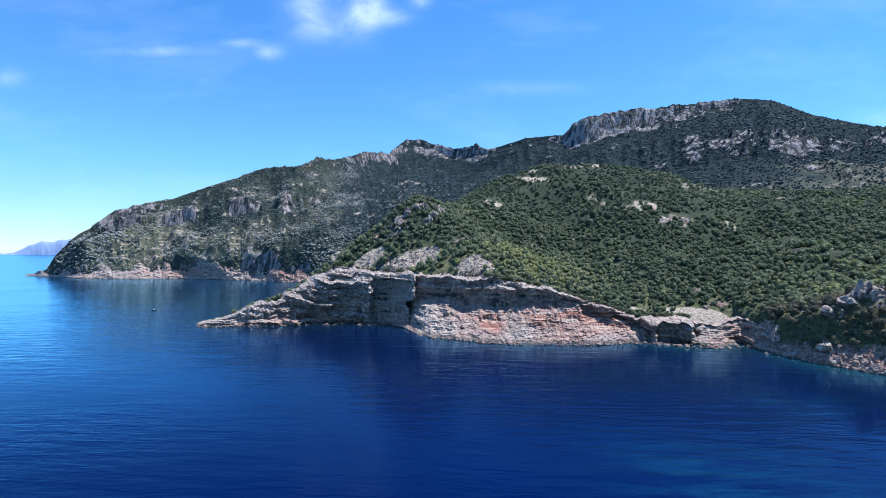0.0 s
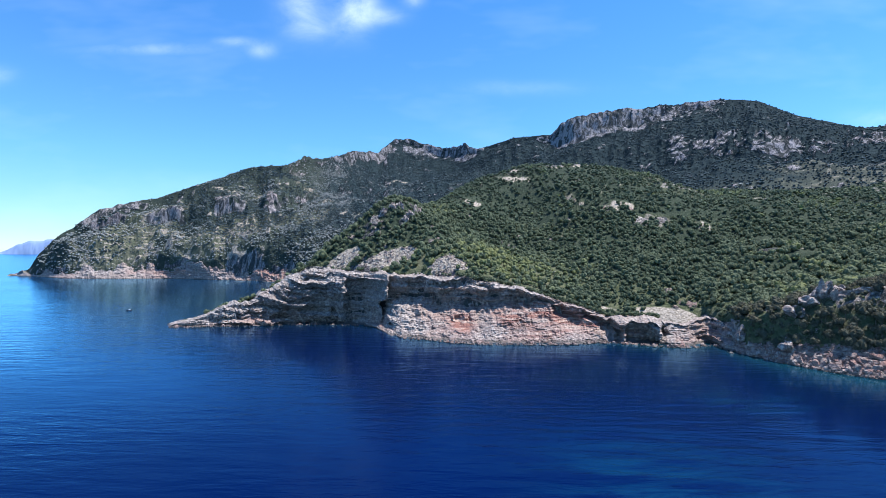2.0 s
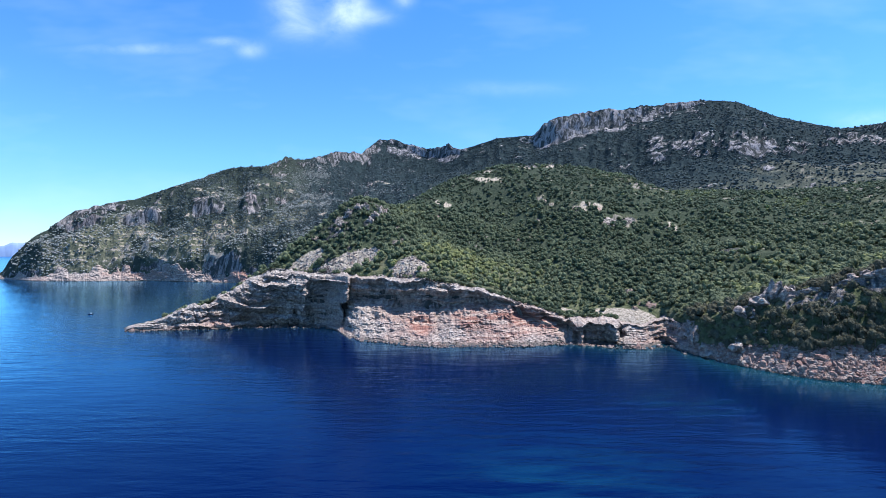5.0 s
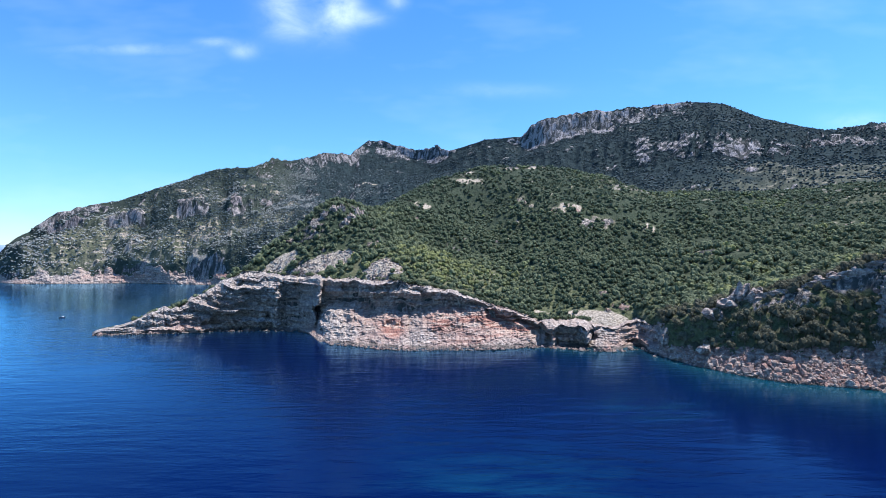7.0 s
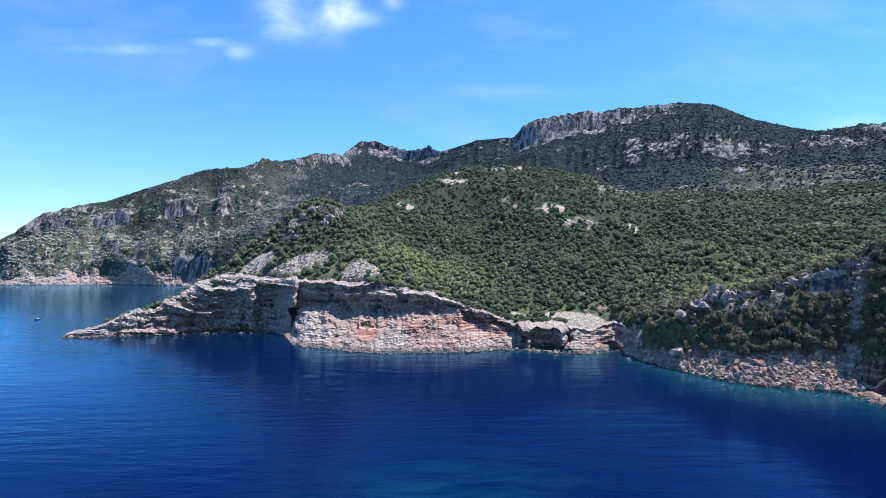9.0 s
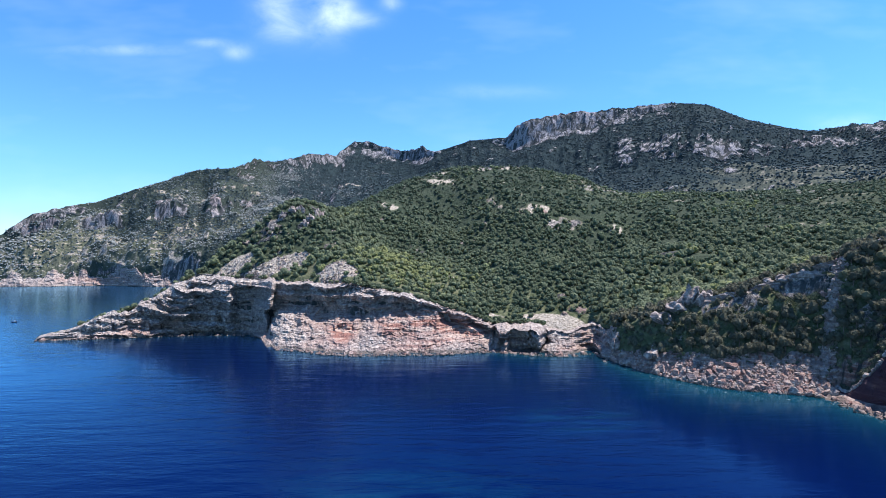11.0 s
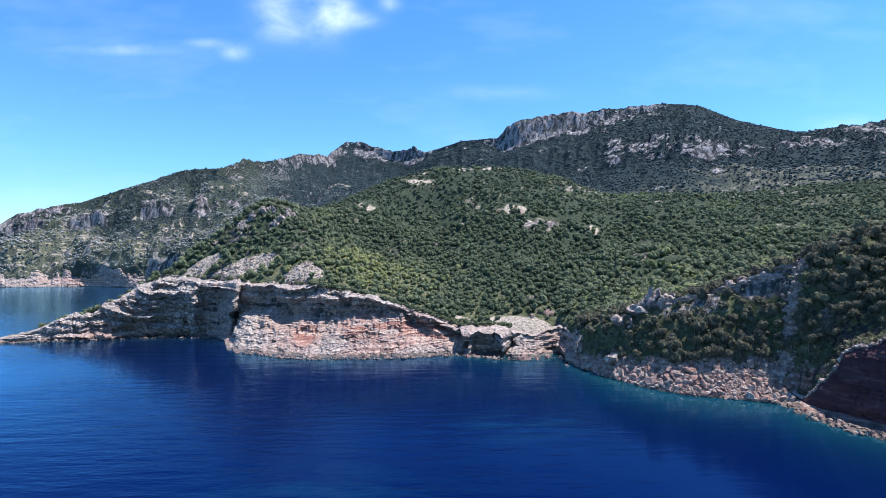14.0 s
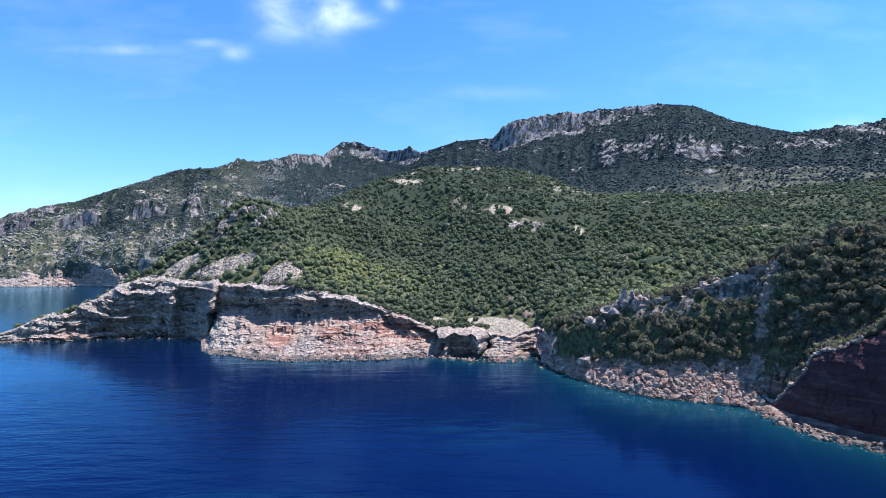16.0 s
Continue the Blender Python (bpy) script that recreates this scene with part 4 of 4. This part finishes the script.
def pine_tree(seed):
    rg = np.random.default_rng(seed)
    tall = rg.uniform(0.9, 1.25)
    lean = rg.normal(0, 0.25, 2)
    tree = new("pine_tree")
    pts = [(0, 0, -0.6), (lean[0] * 0.4, lean[1] * 0.4, 1.2 * tall), (lean[0], lean[1], 2.6 * tall), (lean[0] * 1.3, lean[1] * 1.3, 4.2 * tall)]
    V, F = tube(pts, (0.24, 0.19, 0.13, 0.04))
    vs, fs, at = [V], [F], len(V)
    for k in range(5):
        ang, h = rg.uniform(0, 6.28), rg.uniform(1.6, 3.2) * tall
        b = np.array([lean[0] * h / 3, lean[1] * h / 3, h])
        e = b + np.array([math.cos(ang) * rg.uniform(0.9, 1.7), math.sin(ang) * rg.uniform(0.9, 1.7), rg.uniform(0.3, 0.9)])
        v, f = tube([b, (b + e) / 2 + [0, 0, 0.12], e], (0.08, 0.055, 0.02), 4)
        vs.append(v), fs.append(f + at)
        at += len(v)
    part("trunk", np_mesh("trunk", np.concatenate(vs), np.concatenate(fs), BARK, smooth=True), tree, "grey-brown forked trunk")
    cv, cf = crown_arrays(rg, 9, 22, 0.9, 0.24)
    cv = cv * np.array([2.4, 2.4, 2.9]) * rg.uniform(0.9, 1.1) + np.array([lean[0], lean[1], 3.6 * tall])
    part("crown", np_mesh("crown", cv, cf, SHADED_PINE, {"tint": np.full(len(cv), rg.uniform(0.15, 0.75))}), tree)
    return tagged(tree, "bushy green pine rooted on the rocky shore slope", "tree", "pines on the near slope")


kinds = [pine_tree(900 + k) for k in range(8)]
for i, p in enumerate(SINGLE):
    s = rng.uniform(0.6, 1.2)
    m = Matrix.Translation(p) @ Matrix.Rotation(rng.uniform(0, 6.28), 4, "Z") @ Matrix.Scale(s, 4)
    if i < len(kinds):
        kinds[i].matrix_basis = m
    else:
        c = copy_thing(kinds[i % len(kinds)], m)
        c.scale = (s, s, s)


# ---- boulders along the shore ----
def boulder_arrays(rg, detail=2, flat=0.75):
    """A broken block: a ball cut by random planes, about unit half width."""
    bm = bmesh.new()
    bmesh.ops.create_icosphere(bm, subdivisions=detail, radius=1.25)
    v = np.array([x.co for x in bm.verts])
    f = np.array([[x.index for x in q.verts] for q in bm.faces])
    bm.free()
    for k in range(15):
        n = rg.normal(size=3)
        n /= np.linalg.norm(n)
        d = rg.uniform(0.55, 0.85)
        over = np.maximum(v @ n - d, 0)
        v = v - over[:, None] * n
    v = v + rg.normal(0, 0.02, v.shape)
    return v * np.array([1, rg.uniform(0.7, 1.0), flat * rg.uniform(0.8, 1.2)]), f


def rubble(name, label, p, size, seed, rust=0.45):
    rg = np.random.default_rng(seed)
    V, F, R, at = [], [], [], 0
    kinds_ = [boulder_arrays(rg, 1) for _ in range(10)]
    for q, sz in zip(p, size):
        v, f = kinds_[rg.integers(10)]
        m = np.array(Euler(rg.uniform(-3.1, 3.1, 3) * [0.5, 0.5, 1]).to_matrix())
        V.append((v * sz) @ m.T + q)
        F.append(f + at)
        R.append(np.full(len(v), np.clip(rg.normal(rust, 0.2), 0, 1)))
        at += len(v)
    V = np.concatenate(V)
    wet = (1 - ease(V[:, 2], 0.3, 1.0)) * 0.8
    return tagged(new(name, np_mesh(name, V, np.concatenate(F), ROCK, {"red": np.concatenate(R), "wet": wet})), label, "rocks", kind="stuff")


def shore_places(rg, count, a0, a1, lo, hi):
    a = rg.uniform(a0, a1, count)
    r = shore_r(a) + rg.uniform(lo, hi, count)
    return np.stack([CX + r * np.sin(np.radians(a)), CY + r * np.cos(np.radians(a)), rg.uniform(-0.3, 0.3, count)], -1)


rg = np.random.default_rng(31)
BEACH_ZONE = (LA > 22.6) & (LA < 40.9) & (LS < 1.08) & (LV[..., 2] > -0.8)
loose = scatter(rg, 6500, BEACH_ZONE * (1 + 2.0 * (LA < 29)))
rubble("shore_rubble", "pinkish-grey broken rock heaped along the waterline", loose, np.exp(rg.normal(-0.45, 0.45, len(loose))), 5)
foot = np.concatenate([shore_places(rg, 520, -12.6, 22.5, -3.0, 2.5), shore_places(rg, 160, -33.5, -13, -1.5, 1.0), shore_places(rg, 420, 41, 58, -3.0, 7.0)])
rubble("cliff_foot_rubble", "low wet rocks along the foot of the cliffs", foot, np.exp(rg.normal(-0.2, 0.45, len(foot))), 6)

chalk = scatter(rg, 900, (LA < -2) & (LA > -21) & (LR < 395) & (LBARE > 0.5) & (LS > 1.9))
rubble("ledge_rubble", "pale broken limestone strewn over the bare ledge", chalk, np.exp(rg.normal(-0.6, 0.45, len(chalk))), 7, 0.05)

scree = scatter(rg, 700, bump_at(LA - 1.1 * (LS - 1.0), LS, 40.3, 1.3, 0.4, 0.6) * (LS > 0.7) * (LS < 1.9))
rubble("gully_scree", "pale stones spilling down a dry gully", scree + [0, 0, 0.4], np.exp(rg.normal(-0.4, 0.4, len(scree))), 8, 0.15)


def brow(a, back):
    """Places on the red cliff's brow, the given distance behind its edge."""
    r = shore_r(a) + 10.0 + 0.38 * (beach_r(a) - shore_r(a) - 9.0) + back
    z = (beach_z(a) + 0.8 + 5.5 * ease(a, 45, 50)) * (0.22 + 0.78 * np.clip((a - 40.8) / 4.4, 0, 1)) + 2.6 * fbm(a * 0.8, a * 0, a * 0, 3, 311)
    return np.stack([CX + r * np.sin(np.radians(a)), CY + r * np.cos(np.radians(a)), 0.97 * z], -1)


lip = brow(rg.uniform(41.2, 47.5, 420), np.abs(rg.normal(0.6, 0.9, 420)))
rubble("cliff_lip_stones", "pale crumbling stones along the red cliff's brink", lip, np.exp(rg.normal(-0.5, 0.35, len(lip))), 9, 0.15)
brow_bush = brow(rg.uniform(41.6, 56.0, 900), rg.uniform(3.5, 14.5, 900))
woods("brow_scrub", "dark bushes on the red cliff's brow", 19, brow_bush, 1.3, 3, 9, SHADED_PINE, 0.25)

shelf = new("boulder_shore")
tagged(shelf, "bank of large pale pink boulders above the water", "boulders", kind="structure")
blocks = []
for k in range(10):
    v, f = boulder_arrays(rg, 2)
    blocks.append(np_mesh("boulder", v, f, ROCK, {"red": np.full(len(v), rg.uniform(0.1, 0.75)), "wet": np.zeros(len(v))}))
for p in scatter(rg, 290, BEACH_ZONE * (LS > 0.08) * (1 + 1.5 * (LA < 29) + 1.5 * (LA > 38.5))):
    b = part("boulder", blocks[rg.integers(10)], shelf)
    sz = float(np.exp(rg.normal(0.12, 0.36)))
    b.matrix_basis = Matrix.Translation(p + [0, 0, 0.15 * sz]) @ Euler(rg.uniform(-3.1, 3.1, 3) * [0.4, 0.4, 1]).to_matrix().to_4x4() @ Matrix.Scale(sz, 4)


# ---- rock outcrops that stand clear of the slope ----
def on_land(a, r):
    j = int(np.argmin(np.abs(AZ - a)))
    return float(np.interp(r, LR[:, j], LV[:, j, 2]))


def outcrop(a, r, wide, high, label, seed, sink=0.3):
    """A cluster of upright jointed blocks in one mesh."""
    rg_ = np.random.default_rng(seed)
    ob = tagged(new("rock_outcrop"), label, "rock", "rock outcrops")
    for k in range(9):
        v, f = boulder_arrays(rg_, 2, 1.0)
        h = high * rg_.uniform(0.28, 0.48) * (1.0 if k else 1.2)
        w = wide * rg_.uniform(0.24, 0.42)
        off = np.array([rg_.normal(0, 0.26) * wide, rg_.normal(0, 0.16) * wide, h * (0.72 - sink)]) if k else np.array([0, 0, h * 0.65])
        m = np.array(Euler(rg_.normal(0, 0.16, 3) + [0, 0, rg_.uniform(0, 3)]).to_matrix())
        v = (v * [w, w * 0.85, h]) @ m.T + off
        n = fbm(v[:, 0] / 2.2, v[:, 1] / 2.2, v[:, 2] / 2.2, 3, seed)
        v = v + 0.5 * n[:, None] * np.array([1, 1, 0.5])
        part("block", np_mesh("block", v, f, ROCK, {"red": np.full(len(v), 0.12), "wet": np.zeros(len(v))}), ob)
    ob.location = (CX + r * math.sin(radians(a)), CY + r * math.cos(radians(a)), on_land(a, r))
    return ob


for k, (a, r, w, h) in enumerate(((30.4, 281, 9, 11), (29.2, 279, 9, 8), (28.0, 276, 8, 7), (31.2, 284, 6, 7), (27.2, 270, 7, 6), (24.6, 278, 8, 5), (23.4, 289, 7, 9), (37.2, 287, 9, 4), (36.2, 287, 6, 4))):
    outcrop(a, r, w, h, "craggy grey limestone pinnacle on the shore slope" if h > 5 else "pale weathered limestone block on the slope's brow", 60 + k)
for k, (a, r, w, h) in enumerate(((-10.5, 412, 6, 8), (-9.6, 408, 7, 8), (-8.9, 414, 6, 9), (-11.4, 411, 6, 7), (-10.1, 403, 6, 6), (-8.2, 416, 5, 7), (-12.4, 409, 5, 6))):
    outcrop(a, r, w, h, "dark grey crag on the wooded knoll", 80 + k, 0.5)


# ---- dry-stone terrace walls on the old olive groves ----
def terrace_wall(a0, a1, r, high, seed):
    n = 26
    V, F = [], []
    level = on_land((a0 + a1) / 2, r)
    bearings = np.linspace(a0, a1, n)
    away = []
    for a in bearings:
        j = int(np.argmin(np.abs(AZ - a)))
        away.append(LR[np.argmin(np.abs(LV[:, j, 2] - level) + 0.15 * np.abs(LR[:, j] - r)), j])
    away = np.convolve(np.pad(away, 2, mode="edge"), np.ones(5) / 5, mode="valid")
    for a, rr in zip(bearings, away):
        z = on_land(a, rr)
        d = np.array([math.sin(radians(a)), math.cos(radians(a)), 0.0])
        p = np.array([CX, CY, 0]) + d * rr
        h = high * (0.25 + 0.85 * random.random())
        for off, up in ((-1.6, -1.2), (0.9, h), (1.9, h), (2.1, -1.5)):
            V.append(p + d * off + np.array([0, 0, z + up]))
    for i in range(n - 1):
        for k in range(3):
            F.append((i * 4 + k, (i + 1) * 4 + k, (i + 1) * 4 + k + 1, i * 4 + k + 1))
    V = np.array(V)
    me = np_mesh("terrace_wall", V, np.array(F), STONE)
    tagged(new("terrace_wall", me), "pale dry-stone retaining wall along an old terrace", "wall", "terrace walls")


STONE = plain("dry_stone", (0.24, 0.215, 0.18), 0.95)
for k, (a0, a1, r, h) in enumerate(((-37.2, -35.2, 1135, 2.2), (-35.6, -34.0, 1150, 2.0), (-33.6, -31.6, 1122, 2.0), (-36.6, -34.6, 1168, 1.8), (-31.2, -29.6, 1110, 2.0), (-27.0, -25.6, 1000, 2.2), (-26.6, -25.0, 1012, 2.0), (-26.4, -24.6, 1024, 2.0),
                                    (17.6, 21.5, 566, 1.5), (18.2, 22.3, 580, 1.5), (33.0, 36.5, 668, 1.6), (34.0, 39.5, 682, 1.6), (35.0, 40.5, 698, 1.6), (36.0, 41.0, 716, 1.6), (33.5, 38.0, 895, 2.0))):
    terrace_wall(a0, a1, r, h, k)


# ---- far things: skerries, hazy headland, boat ----
HAZE, qh, ph, posh = material("hazy_headland")
qh.put(ph.inputs["Base Color"], qh.mix(qh.noise(0.004, 5.0, 0.6, posh), (0.15, 0.22, 0.36, 1), (0.18, 0.26, 0.41, 1)))


def build_backdrop():
    a = np.linspace(-46, -32, 160)
    prof = np.interp(a, (-46, -43.0, -41.6, -40.6, -39.6, -38.8, -37, -32), (-5, -5, 12, 70, 128, 120, 165, 150)) + 9 * fbm(a * 2.2, a * 0, a * 0, 4, 5)
    r = 4600 / np.cos(np.radians(a))
    V = []
    for back, k in ((0, 0.0), (25, 0.25), (60, 0.55), (110, 0.82), (170, 1.0), (320, 0.0)):
        V.append(np.stack([CX + (r + back) * np.sin(np.radians(a)), CY + (r + back) * np.cos(np.radians(a)), np.maximum(prof * k + (7 * fbm(a * 5, a * 0 + back, a * 0, 3, 8) if 0 < k < 1 else 0), -5 if k == 0 else -5)], -1))
    V = np.stack(V)
    tagged(new("backdrop", np_mesh("backdrop", V.reshape(-1, 3), grid_faces(6, 160), HAZE, smooth=True)), "pale blue hazy mountains of a distant cape", "mountains", kind="structure")


build_backdrop()
for k, (x, y, w, h) in enumerate(((-1330, 1745, 34, 9), (-1270, 1700, 18, 5), (-1190, 1500, 20, 5))):
    v, f = boulder_arrays(np.random.default_rng(40 + k), 3)
    v = v * [w, w * 0.5, h] + 1.5 * fbm(v[:, 0] * 3, v[:, 1] * 3, v[:, 2] * 3, 3, k)[:, None]
    ob = new("islet", np_mesh("islet", v, f, ROCK, {"red": np.full(len(v), 0.15), "wet": np.full(len(v), 0.5)}))
    ob.location = (x, y, 0.1 * h)
    tagged(ob, "dark low rock islet off the far point", "islet", "islets off the far point")


def boat():
    b = new("motor_boat")
    n, length, beam = 14, 4.6, 1.8
    V, F = [], []
    for i in range(n):
        t = i / (n - 1)
        w = beam / 2 * (1 - max(0, (t - 0.45) / 0.55) ** 2.2)
        x = (t - 0.5) * length
        sheer = 0.62 + 0.25 * t * t
        for y, z in ((-w, sheer), (-w * 0.86, 0.2), (0, -0.25), (w * 0.86, 0.2), (w, sheer), (w * 0.88, sheer - 0.02), (w * 0.7, 0.28), (-w * 0.7, 0.28), (-w * 0.88, sheer - 0.02)):
            V.append((x, y, z))
    for i in range(n - 1):
        for k in range(9):
            F.append((i * 9 + k, i * 9 + (k + 1) % 9, (i + 1) * 9 + (k + 1) % 9, (i + 1) * 9 + k))
    F.append((8, 7, 6, 5))
    part("hull", np_mesh("hull", np.array(V), np.array(F), plain("hull_paint", (0.04, 0.05, 0.08), 0.35)), b, "dark blue hull")

    def box(name, size, at, colour, label):
        bm = bmesh.new()
        bmesh.ops.create_cube(bm, size=1.0)
        bmesh.ops.scale(bm, vec=size, verts=bm.verts)
        bmesh.ops.bevel(bm, geom=bm.edges, offset=0.06, segments=2, affect="EDGES")
        me = bpy.data.meshes.new(name)
        bm.to_mesh(me)
        bm.free()
        me.materials.append(plain(name + "_paint", colour, 0.4))
        part(name, me, b, label).location = at

    box("cabin", (1.5, 1.15, 0.75), (0.35, 0, 0.85), (0.75, 0.76, 0.76), "white cabin")
    box("cabin_roof", (1.75, 1.3, 0.09), (0.3, 0, 1.27), (0.78, 0.78, 0.78), "white roof")
    box("foredeck", (1.0, 0.9, 0.12), (1.35, 0, 0.68), (0.7, 0.7, 0.68), "pale deck")
    box("outboard_motor", (0.35, 0.32, 0.7), (-2.35, 0, 0.55), (0.05, 0.05, 0.05), "black outboard")
    b.location, b.rotation_euler, b.scale = (-255.0, 436.0, 0.05), (0, 0, 0.25), (0.8, 0.8, 0.8)
    tagged(b, "small dark-hulled motor boat with a white cabin on calm water", "boat")


boat()
